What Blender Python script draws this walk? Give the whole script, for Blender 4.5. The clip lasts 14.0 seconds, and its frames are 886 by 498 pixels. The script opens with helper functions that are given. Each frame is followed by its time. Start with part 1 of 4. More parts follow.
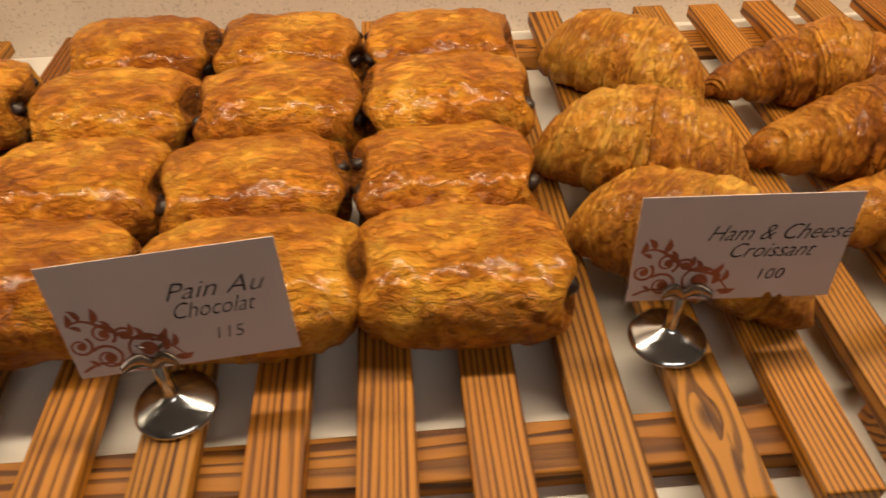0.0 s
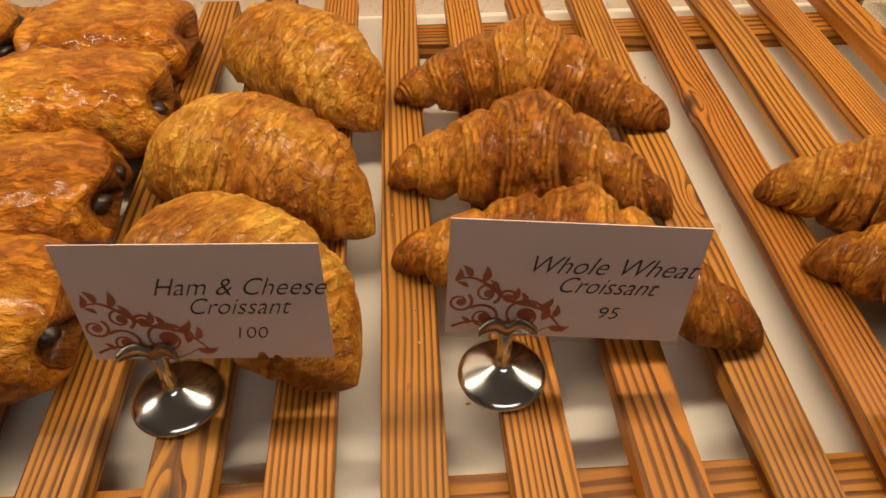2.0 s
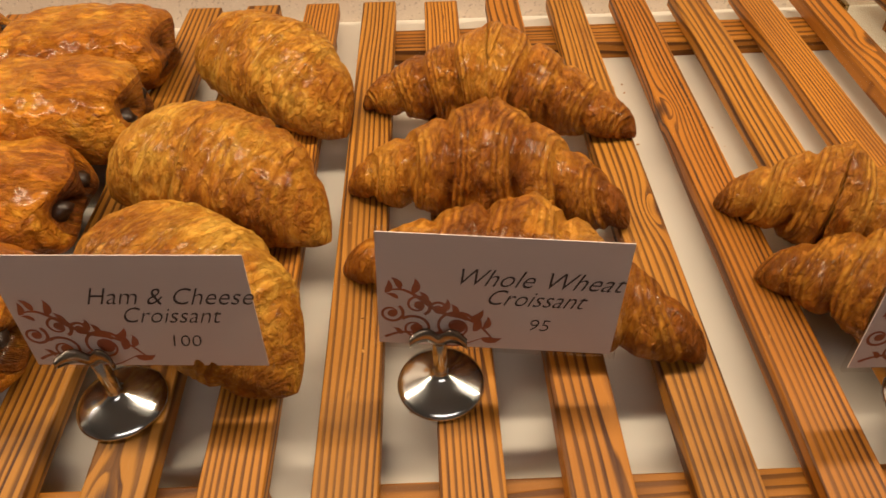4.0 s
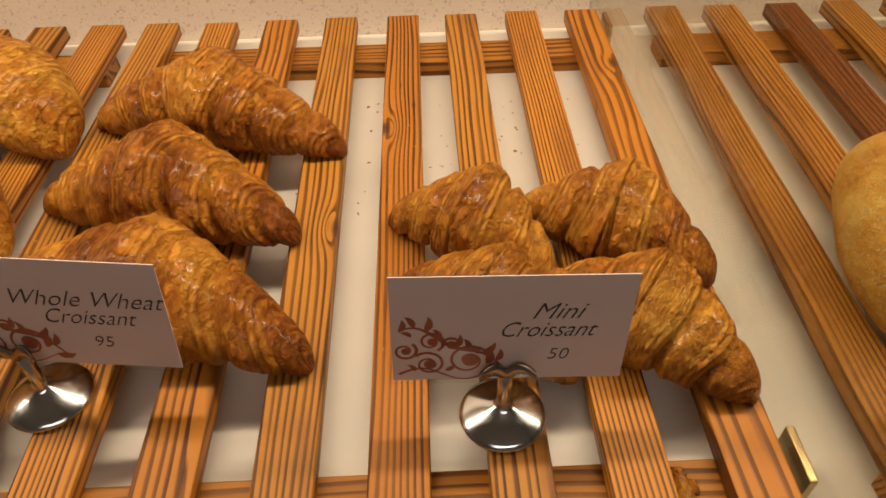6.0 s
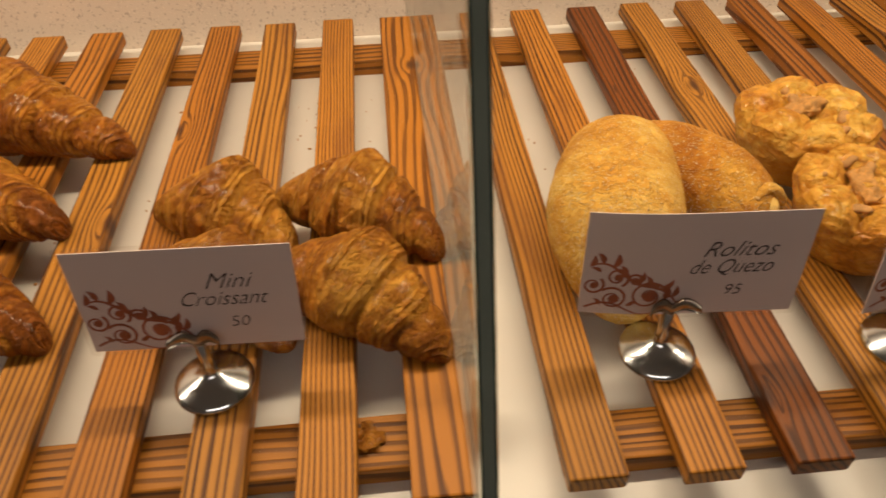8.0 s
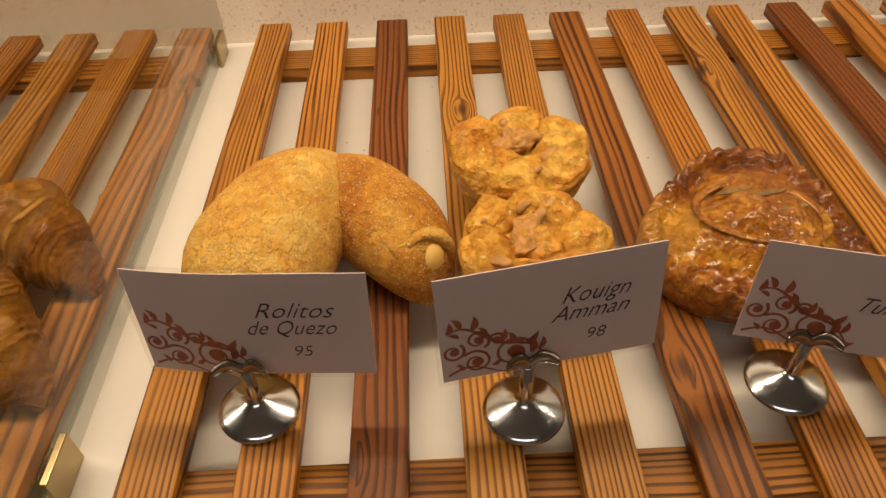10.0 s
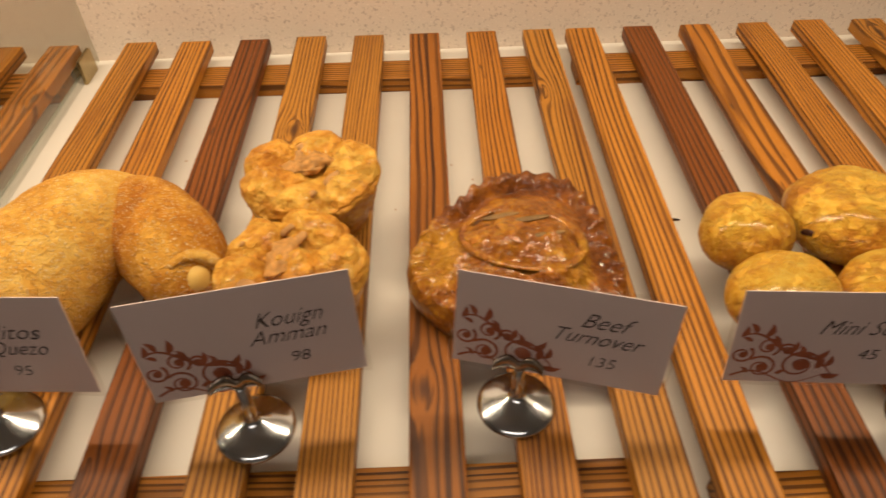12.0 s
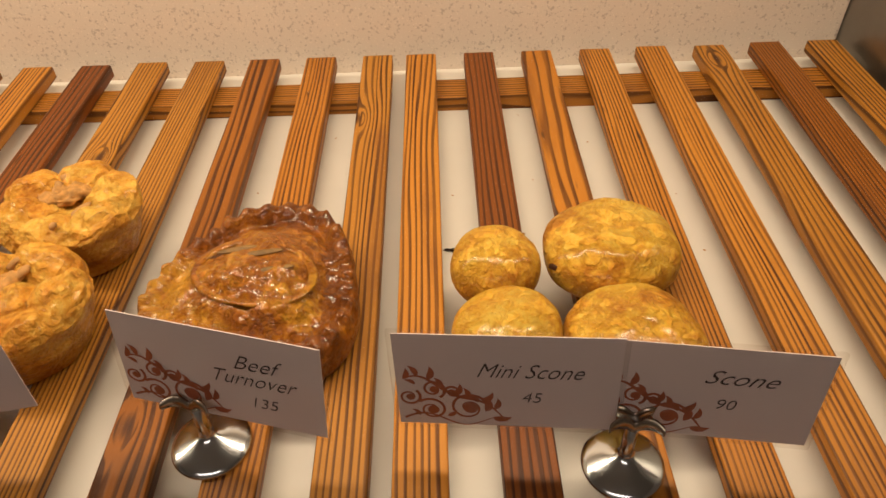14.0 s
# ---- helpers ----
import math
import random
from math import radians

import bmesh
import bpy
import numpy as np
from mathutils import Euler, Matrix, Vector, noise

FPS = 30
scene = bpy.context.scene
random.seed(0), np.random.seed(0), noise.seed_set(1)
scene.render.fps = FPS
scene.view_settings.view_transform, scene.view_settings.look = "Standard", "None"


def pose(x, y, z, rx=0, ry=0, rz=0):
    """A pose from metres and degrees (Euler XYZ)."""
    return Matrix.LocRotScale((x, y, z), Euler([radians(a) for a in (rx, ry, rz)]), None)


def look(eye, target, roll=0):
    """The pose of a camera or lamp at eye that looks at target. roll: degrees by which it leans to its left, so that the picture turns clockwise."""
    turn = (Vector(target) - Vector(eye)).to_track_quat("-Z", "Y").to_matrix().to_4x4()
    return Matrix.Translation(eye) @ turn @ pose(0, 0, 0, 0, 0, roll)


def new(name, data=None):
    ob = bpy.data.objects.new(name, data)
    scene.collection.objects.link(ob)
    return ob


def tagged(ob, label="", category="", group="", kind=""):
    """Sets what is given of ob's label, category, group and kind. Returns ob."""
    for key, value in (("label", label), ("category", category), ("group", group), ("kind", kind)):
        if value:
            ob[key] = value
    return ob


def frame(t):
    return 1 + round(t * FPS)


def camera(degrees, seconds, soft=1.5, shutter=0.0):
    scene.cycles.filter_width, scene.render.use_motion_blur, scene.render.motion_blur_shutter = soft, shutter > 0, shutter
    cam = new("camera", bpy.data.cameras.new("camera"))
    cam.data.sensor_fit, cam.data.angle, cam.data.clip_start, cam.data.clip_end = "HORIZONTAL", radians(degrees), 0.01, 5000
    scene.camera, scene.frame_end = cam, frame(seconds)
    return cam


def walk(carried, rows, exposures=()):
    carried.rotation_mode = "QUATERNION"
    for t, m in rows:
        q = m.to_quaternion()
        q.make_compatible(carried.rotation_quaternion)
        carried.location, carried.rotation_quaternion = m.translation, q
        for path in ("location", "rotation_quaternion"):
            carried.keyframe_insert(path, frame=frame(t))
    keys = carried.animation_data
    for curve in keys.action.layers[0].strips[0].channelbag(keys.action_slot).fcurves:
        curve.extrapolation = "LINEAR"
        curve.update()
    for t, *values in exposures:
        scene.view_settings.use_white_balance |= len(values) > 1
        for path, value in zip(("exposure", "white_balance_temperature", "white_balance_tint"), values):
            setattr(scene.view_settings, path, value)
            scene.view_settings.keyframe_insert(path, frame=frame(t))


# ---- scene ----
cam = camera(64.8, 14.0, shutter=0.22)
PATH = [
    (0, (0.08, 0.175, 1.165), (0.16, 1.627, -0.208), -1.7),
    (0.5, (0.152, 0.181, 1.156), (0.29, 1.624, -0.222), -0.5),
    (1, (0.228, 0.198, 1.154), (0.386, 1.63, -0.234), 0.2),
    (1.5, (0.259, 0.208, 1.149), (0.393, 1.624, -0.257), 0.5),
    (2, (0.281, 0.213, 1.149), (0.364, 1.62, -0.27), -0.2),
    (4.5, (0.338, 0.213, 1.156), (0.356, 1.62, -0.265), -1.6),
    (5, (0.395, 0.204, 1.159), (0.43, 1.619, -0.254), -1.0),
    (5.5, (0.443, 0.201, 1.163), (0.481, 1.619, -0.247), -1.1),
    (6, (0.472, 0.2, 1.164), (0.508, 1.623, -0.241), -1.3),
    (6.5, (0.483, 0.196, 1.165), (0.519, 1.63, -0.229), -1.6),
    (7, (0.489, 0.189, 1.167), (0.537, 1.63, -0.22), -1.9),
    (7.5, (0.522, 0.175, 1.173), (0.609, 1.621, -0.207), -1.4),
    (8, (0.582, 0.161, 1.172), (0.709, 1.604, -0.207), -0.9),
    (8.5, (0.668, 0.171, 1.168), (0.806, 1.604, -0.22), -0.3),
    (9, (0.741, 0.18, 1.172), (0.832, 1.604, -0.228), -1.2),
    (11.5, (0.802, 0.177, 1.176), (0.799, 1.613, -0.217), -2.1),
    (12, (0.886, 0.174, 1.184), (0.902, 1.615, -0.203), -1.7),
    (12.5, (0.957, 0.177, 1.183), (0.969, 1.624, -0.198), -1.8),
    (13, (1.002, 0.181, 1.184), (1.018, 1.637, -0.187), -1.5),
    (13.5, (1.017, 0.181, 1.182), (1.027, 1.647, -0.179), -1.6),
    (14, (1.021, 0.18, 1.185), (1.018, 1.65, -0.171), -2.0),
]
walk(cam, [(t, look(eye, target, roll)) for t, eye, target, roll in PATH], [(0.0, -0.08), (5.0, -0.1), (9.0, -0.28), (11.5, -0.2), (13.0, -0.06), (14.0, -0.08)])

# ---- world and light ----
world = bpy.data.worlds.new("world")
scene.world = world
world.use_nodes = True
world.node_tree.nodes["Background"].inputs[0].default_value = (1.0, 0.85, 0.7, 1)
world.node_tree.nodes["Background"].inputs[1].default_value = 0.006


def area_lamp(name, eye, target, sx, sy, watts, colour):
    data = bpy.data.lights.new(name, "AREA")
    data.shape, data.size, data.size_y, data.energy, data.color = "RECTANGLE", sx, sy, watts, colour
    ob = new(name, data)
    ob.matrix_world = look(eye, target)
    return ob


FLOOR, SLAT, BASE, WALL_Y, CASE_TOP = -0.08, 0.92, 0.898, 0.716, 1.40
area_lamp("strip_lamp", (0.55, 0.50, CASE_TOP - 0.022), (0.55, 0.47, 0.9), 2.1, 0.02, 10.0, (1.0, 0.79, 0.54))
area_lamp("ceiling_lamp", (0.6, -1.3, 2.60), (0.6, -1.3, 0.0), 1.8, 0.5, 7.0, (1.0, 0.87, 0.82))


# ---- materials ----
def material(name):
    mat = bpy.data.materials.new(name)
    mat.use_nodes = True
    return mat, mat.node_tree.nodes, mat.node_tree.links, mat.node_tree.nodes["Principled BSDF"]


def node(nodes, kind, **inputs):
    n = nodes.new(kind)
    for key, value in inputs.items():
        n.inputs[key.replace("_", " ")].default_value = value
    return n


def math_node(nt, op, a, b=None, c=None):
    n = nt.nodes.new("ShaderNodeMath")
    n.operation = op
    for i, v in enumerate((a, b, c)):
        if v is None:
            continue
        if isinstance(v, (int, float)):
            n.inputs[i].default_value = v
        else:
            nt.links.new(v, n.inputs[i])
    return n.outputs[0]


def noise_tex(nt, vec, scale, detail=4.0, rough=0.55, distortion=0.0):
    n = node(nt.nodes, "ShaderNodeTexNoise", Scale=scale, Detail=detail, Roughness=rough, Distortion=distortion)
    nt.links.new(vec, n.inputs["Vector"])
    return n.outputs["Fac"]


def ramp(nt, fac, stops):
    n = nt.nodes.new("ShaderNodeValToRGB")
    n.color_ramp.elements[0].position, n.color_ramp.elements[0].color = stops[0][0], (*stops[0][1], 1)
    n.color_ramp.elements[1].position, n.color_ramp.elements[1].color = stops[-1][0], (*stops[-1][1], 1)
    for pos, col in stops[1:-1]:
        e = n.color_ramp.elements.new(pos)
        e.color = (*col, 1)
    nt.links.new(fac, n.inputs[0])
    return n.outputs[0]


def step(nt, value, lo, hi):
    n = nt.nodes.new("ShaderNodeMapRange")
    n.interpolation_type = "SMOOTHSTEP"
    n.inputs[1].default_value, n.inputs[2].default_value = lo, hi
    nt.links.new(value, n.inputs[0])
    return n.outputs[0]


def mix(nt, fac, a, b, blend="MIX"):
    n = nt.nodes.new("ShaderNodeMix")
    n.data_type, n.blend_type = "RGBA", blend
    for i, v in ((0, fac), (6, a), (7, b)):
        if isinstance(v, (int, float)):
            n.inputs[i].default_value = v
        elif isinstance(v, tuple):
            n.inputs[i].default_value = (*v, 1)
        else:
            nt.links.new(v, n.inputs[i])
    return n.outputs[2]


def bump(nt, bsdf, height, strength, distance):
    b = node(nt.nodes, "ShaderNodeBump", Strength=strength, Distance=distance)
    nt.links.new(height, b.inputs["Height"])
    nt.links.new(b.outputs[0], bsdf.inputs["Normal"])


def object_coords(nt, shift=True):
    tc = nt.nodes.new("ShaderNodeTexCoord")
    if not shift:
        return tc.outputs["Object"]
    info = nt.nodes.new("ShaderNodeObjectInfo")
    add = nt.nodes.new("ShaderNodeVectorMath")
    add.operation = "ADD"
    vec = nt.nodes.new("ShaderNodeCombineXYZ")
    k = math_node(nt, "MULTIPLY", info.outputs["Random"], 37.0)
    for i in range(3):
        nt.links.new(k, vec.inputs[i])
    nt.links.new(tc.outputs["Object"], add.inputs[0])
    nt.links.new(vec.outputs[0], add.inputs[1])
    return add.outputs[0]


def plain(name, colour, rough=0.5, metal=0.0, vary=0.08, scale=60.0, relief=0.0):
    mat, nodes, links, bsdf = material(name)
    nt = mat.node_tree
    vec = object_coords(nt)
    n = noise_tex(nt, vec, scale, 5)
    lo, hi = tuple(c * (1 - vary) for c in colour), tuple(min(1, c * (1 + vary)) for c in colour)
    links.new(ramp(nt, n, [(0.3, lo), (0.7, hi)]), bsdf.inputs["Base Color"])
    bsdf.inputs["Roughness"].default_value, bsdf.inputs["Metallic"].default_value = rough, metal
    if relief:
        bump(nt, bsdf, n, 0.5, relief)
    return mat


def pine(name):
    """Resinous pine: the fibre runs along local y; the custom properties knot, tone and pitch differ from slat to slat."""
    mat, nodes, links, bsdf = material(name)
    nt = mat.node_tree
    tc = nt.nodes.new("ShaderNodeTexCoord").outputs["Object"]
    info = nt.nodes.new("ShaderNodeObjectInfo")
    rnd = info.outputs["Random"]
    knot = nt.nodes.new("ShaderNodeAttribute")
    knot.attribute_type, knot.attribute_name = "OBJECT", "knot"
    tone = nt.nodes.new("ShaderNodeAttribute")
    tone.attribute_type, tone.attribute_name = "OBJECT", "tone"
    pitch = nt.nodes.new("ShaderNodeAttribute")
    pitch.attribute_type, pitch.attribute_name = "OBJECT", "pitch"
    sep = nt.nodes.new("ShaderNodeSeparateXYZ")
    links.new(tc, sep.inputs[0])
    ksep = nt.nodes.new("ShaderNodeSeparateXYZ")
    links.new(knot.outputs["Vector"], ksep.inputs[0])
    x, y, z = sep.outputs
    dx = math_node(nt, "SUBTRACT", x, ksep.outputs[0])
    dy = math_node(nt, "MULTIPLY", math_node(nt, "SUBTRACT", y, ksep.outputs[1]), 0.42)
    d2 = math_node(nt, "ADD", math_node(nt, "MULTIPLY", dx, dx), math_node(nt, "MULTIPLY", dy, dy))
    ring = math_node(nt, "MINIMUM", math_node(nt, "DIVIDE", 3.6e-5, math_node(nt, "ADD", d2, 1e-7)), 1.6)
    ring = math_node(nt, "MULTIPLY", ring, ksep.outputs[2])
    flow = math_node(nt, "MULTIPLY", dx, math_node(nt, "SUBTRACT", 1.0, ring))
    vec = nt.nodes.new("ShaderNodeCombineXYZ")
    links.new(math_node(nt, "MULTIPLY", x, 22.0), vec.inputs[0])
    links.new(math_node(nt, "MULTIPLY_ADD", rnd, 50.0, math_node(nt, "MULTIPLY", y, 4.0)), vec.inputs[1])
    links.new(math_node(nt, "MULTIPLY_ADD", rnd, 91.0, math_node(nt, "MULTIPLY", z, 30.0)), vec.inputs[2])
    warp = noise_tex(nt, vec.outputs[0], 1.0, 2.0, 0.4)
    phase = math_node(nt, "MULTIPLY", math_node(nt, "ADD", flow, math_node(nt, "MULTIPLY", z, 0.5)), pitch.outputs["Fac"])
    phase = math_node(nt, "ADD", phase, math_node(nt, "MULTIPLY", warp, 30.0))
    vec2 = nt.nodes.new("ShaderNodeCombineXYZ")
    links.new(math_node(nt, "MULTIPLY", x, 120.0), vec2.inputs[0])
    links.new(math_node(nt, "MULTIPLY_ADD", rnd, 33.0, math_node(nt, "MULTIPLY", y, 2.5)), vec2.inputs[1])
    wander = noise_tex(nt, vec2.outputs[0], 1.0, 2.0, 0.5)
    phase = math_node(nt, "ADD", phase, math_node(nt, "MULTIPLY", wander, 9.0))
    saw = math_node(nt, "FRACT", math_node(nt, "MULTIPLY", phase, 0.159))
    late = ramp(nt, saw, [(0.0, (0, 0, 0)), (0.46, (0.05, 0.05, 0.05)), (0.66, (0.9, 0.9, 0.9)), (0.92, (1, 1, 1)), (1.0, (0, 0, 0))])
    fvec = nt.nodes.new("ShaderNodeCombineXYZ")
    links.new(math_node(nt, "MULTIPLY", x, 900.0), fvec.inputs[0])
    links.new(math_node(nt, "MULTIPLY_ADD", rnd, 70.0, math_node(nt, "MULTIPLY", y, 25.0)), fvec.inputs[1])
    links.new(math_node(nt, "MULTIPLY", z, 900.0), fvec.inputs[2])
    fibre = noise_tex(nt, fvec.outputs[0], 1.0, 3.0, 0.6)
    patch = noise_tex(nt, vec.outputs[0], 0.7, 3.0, 0.6)
    early = mix(nt, patch, (0.33, 0.124, 0.0130), (0.56, 0.258, 0.038))
    dark = mix(nt, patch, (0.030, 0.0072, 0.0014), (0.078, 0.021, 0.0032))
    wood = mix(nt, math_node(nt, "MULTIPLY", late, math_node(nt, "MULTIPLY_ADD", fibre, 0.4, math_node(nt, "MULTIPLY_ADD", wander, 1.1, 0.10))), early, dark)
    wood = mix(nt, 1.0, wood, tone.outputs["Color"], "MULTIPLY")
    wood = mix(nt, math_node(nt, "MULTIPLY", fibre, 0.12), wood, (0.20, 0.07, 0.015))
    core = math_node(nt, "MULTIPLY", step(nt, math_node(nt, "ADD", d2, math_node(nt, "MULTIPLY", fibre, 2e-5)), 2.6e-5, 0.6e-5), ksep.outputs[2])
    wood = mix(nt, core, wood, (0.045, 0.014, 0.006))
    svec = nt.nodes.new("ShaderNodeCombineXYZ")
    links.new(math_node(nt, "MULTIPLY", x, 210.0), svec.inputs[0])
    links.new(math_node(nt, "MULTIPLY_ADD", rnd, 61.0, math_node(nt, "MULTIPLY", y, 34.0)), svec.inputs[1])
    links.new(math_node(nt, "MULTIPLY", rnd, 17.0), svec.inputs[2])
    resin = noise_tex(nt, svec.outputs[0], 1.0, 2.0, 0.5)
    wood = mix(nt, math_node(nt, "MULTIPLY", step(nt, resin, 0.70, 0.78), 0.75), wood, (0.040, 0.015, 0.008))
    stain = noise_tex(nt, vec.outputs[0], 1.9, 3.0, 0.55)
    wood = mix(nt, math_node(nt, "MULTIPLY", step(nt, stain, 0.54, 0.72), 0.45), wood, (0.15, 0.048, 0.012))
    links.new(wood, bsdf.inputs["Base Color"])
    links.new(math_node(nt, "MULTIPLY_ADD", fibre, 0.25, 0.36), bsdf.inputs["Roughness"])
    bsdf.inputs["Specular IOR Level"].default_value = 0.28
    bump(nt, bsdf, math_node(nt, "ADD", math_node(nt, "MULTIPLY", late, 0.6), math_node(nt, "MULTIPLY", fibre, 0.5)), 0.45, 0.0006)
    return mat


def pastry(name, pale, gold, brown, rough=0.33, lines=0.0, flake=1.0, coat=0.25, dark_tip=0.0, grain=(1.0, 1.0, 1.0), sugar=0.0):
    """Egg-washed laminated dough. The map u holds the turns of the roll, the map v the nearness to the end."""
    mat, nodes, links, bsdf = material(name)
    nt = mat.node_tree
    vec = object_coords(nt)
    stretch = nodes.new("ShaderNodeVectorMath")
    stretch.operation = "MULTIPLY"
    stretch.inputs[1].default_value = grain
    links.new(vec, stretch.inputs[0])
    along = stretch.outputs[0]
    big = noise_tex(nt, vec, 24.0, 3, 0.55, 0.5)
    mid = noise_tex(nt, along, 190.0, 7, 0.66, 0.25)
    crease = math_node(nt, "ABSOLUTE", math_node(nt, "MULTIPLY_ADD", noise_tex(nt, along, 85.0, 7, 0.62, 0.3), 2.0, -1.0))
    fine = noise_tex(nt, along, 360.0, 4, 0.65, 0.3)
    blister = step(nt, noise_tex(nt, vec, 130.0, 2, 0.5, 0.6), 0.56, 0.66)
    uv = nt.nodes.new("ShaderNodeUVMap")
    uv.uv_map = "turns"
    usep = nt.nodes.new("ShaderNodeSeparateXYZ")
    links.new(uv.outputs[0], usep.inputs[0])
    fac = math_node(nt, "MULTIPLY_ADD", mid, 0.40, math_node(nt, "MULTIPLY", big, 0.52))
    fac = math_node(nt, "MULTIPLY_ADD", fine, 0.20, math_node(nt, "ADD", fac, -0.025))
    height = math_node(nt, "MULTIPLY_ADD", mid, 0.7 * flake, math_node(nt, "MULTIPLY", fine, 0.45 * flake))
    height = math_node(nt, "ADD", height, math_node(nt, "MULTIPLY", step(nt, crease, 0.0, 0.16), 0.34 * flake))
    height = math_node(nt, "ADD", height, math_node(nt, "MULTIPLY", blister, 0.18 * flake))
    fac = math_node(nt, "ADD", fac, math_node(nt, "MULTIPLY", step(nt, crease, 0.07, 0.0), 0.03 * flake))
    if lines:
        f = math_node(nt, "FRACT", usep.outputs[0])
        wob = math_node(nt, "MULTIPLY_ADD", big, 1.6, math_node(nt, "MULTIPLY", usep.outputs[0], 6.0))
        strand = math_node(nt, "ABSOLUTE", math_node(nt, "SINE", math_node(nt, "MULTIPLY", wob, 3.1416)))
        near = step(nt, math_node(nt, "MULTIPLY_ADD", big, 0.5, f), 0.62, 1.0)
        band = math_node(nt, "MULTIPLY", math_node(nt, "MULTIPLY", strand, near), lines)
        height = math_node(nt, "ADD", height, math_node(nt, "MULTIPLY", band, 0.42))
        fac = math_node(nt, "SUBTRACT", fac, math_node(nt, "MULTIPLY", math_node(nt, "MULTIPLY", math_node(nt, "SUBTRACT", strand, 0.45), near), 0.10 * lines))
        fac = math_node(nt, "ADD", fac, math_node(nt, "MULTIPLY", math_node(nt, "SUBTRACT", 1.0, near), 0.02 * lines))
    if dark_tip:
        fac = math_node(nt, "ADD", fac, math_node(nt, "MULTIPLY", step(nt, usep.outputs[1], 0.74, 1.0), dark_tip))
    deep = tuple(c * 0.42 for c in brown)
    colour = ramp(nt, fac, [(0.44, pale), (0.53, gold), (0.635, brown), (0.80, deep)])
    if sugar:
        grains = step(nt, noise_tex(nt, vec, 900.0, 1, 0.5), 0.60, 0.66)
        colour = mix(nt, math_node(nt, "MULTIPLY", grains, sugar), colour, (0.86, 0.74, 0.50))
        height = math_node(nt, "ADD", height, math_node(nt, "MULTIPLY", grains, 0.35))
    links.new(colour, bsdf.inputs["Base Color"])
    links.new(math_node(nt, "MULTIPLY_ADD", fine, 0.40, rough - 0.10), bsdf.inputs["Roughness"])
    bsdf.inputs["Coat Weight"].default_value, bsdf.inputs["Coat Roughness"].default_value = coat, 0.16
    bsdf.inputs["Specular IOR Level"].default_value = 0.17
    bump(nt, bsdf, height, 1.0, 0.0040)
    return mat


def speckled(name, ground, speck, gloss):
    mat, nodes, links, bsdf = material(name)
    nt = mat.node_tree
    vec = object_coords(nt, False)
    cloud = noise_tex(nt, vec, 9.0, 3)
    a = noise_tex(nt, vec, 400.0, 2, 0.6)
    b = noise_tex(nt, vec, 620.0, 1, 0.5)
    col = ramp(nt, cloud, [(0.3, tuple(c * 0.93 for c in ground)), (0.7, ground)])
    col = mix(nt, math_node(nt, "MULTIPLY", step(nt, a, 0.58, 0.68), 0.55), col, speck)
    col = mix(nt, math_node(nt, "MULTIPLY", step(nt, b, 0.63, 0.72), 0.6), col, tuple(min(1, c * 1.25) for c in ground))
    links.new(col, bsdf.inputs["Base Color"])
    bsdf.inputs["Roughness"].default_value = gloss
    return mat


def clear_glass(name, tint, amount=1.0):
    mat, nodes, links, bsdf = material(name)
    nodes.remove(bsdf)
    clear = nodes.new("ShaderNodeBsdfTransparent")
    clear.inputs[0].default_value = (*tint, 1)
    gloss = nodes.new("ShaderNodeBsdfGlossy")
    gloss.inputs["Roughness"].default_value = 0.02
    fres = node(nodes, "ShaderNodeLayerWeight", Blend=0.5)
    grazing = math_node(mat.node_tree, "MULTIPLY_ADD", math_node(mat.node_tree, "POWER", fres.outputs["Facing"], 5.0), 0.96, 0.04)
    m = nodes.new("ShaderNodeMixShader")
    links.new(math_node(mat.node_tree, "MULTIPLY", grazing, amount), m.inputs[0])
    links.new(clear.outputs[0], m.inputs[1])
    links.new(gloss.outputs[0], m.inputs[2])
    links.new(m.outputs[0], nodes["Material Output"].inputs[0])
    return mat


PINE = pine("pine")
CROISSANT = pastry("croissant_crust", (0.66, 0.295, 0.036), (0.49, 0.178, 0.015), (0.27, 0.076, 0.006), 0.38, 1.0, 1.0, 0.22, 0.13, (1.6, 0.8, 0.8))
HAM = pastry("ham_croissant_crust", (0.76, 0.41, 0.062), (0.58, 0.245, 0.025), (0.36, 0.115, 0.010), 0.40, 0.7, 1.0, 0.2, 0.02, (1.4, 0.8, 0.8))
MINI = pastry("mini_croissant_crust", (0.66, 0.32, 0.046), (0.50, 0.195, 0.019), (0.29, 0.088, 0.008), 0.42, 0.9, 1.0, 0.18, 0.10, (1.6, 0.8, 0.8))
PAIN = pastry("pain_crust", (0.79, 0.38, 0.038), (0.61, 0.222, 0.015), (0.38, 0.108, 0.006), 0.36, 0.0, 1.3, 0.30, 0.0, (0.6, 1.1, 1.0))
PAIN_END = pastry("pain_end_crust", (0.48, 0.19, 0.020), (0.30, 0.095, 0.010), (0.14, 0.036, 0.004), 0.40, 1.2, 0.8, 0.1)
ROLL = pastry("sugared_roll_crust", (0.76, 0.49, 0.125), (0.68, 0.37, 0.066), (0.57, 0.262, 0.038), 0.70, 0.0, 0.4, 0.0, 0.0, (1.0, 1.0, 1.0), 0.5)
ROLL_BROWN = pastry("browned_roll_crust", (0.68, 0.36, 0.060), (0.54, 0.235, 0.028), (0.38, 0.130, 0.013), 0.62, 0.0, 0.4, 0.0, 0.0, (1.0, 1.0, 1.0), 0.5)
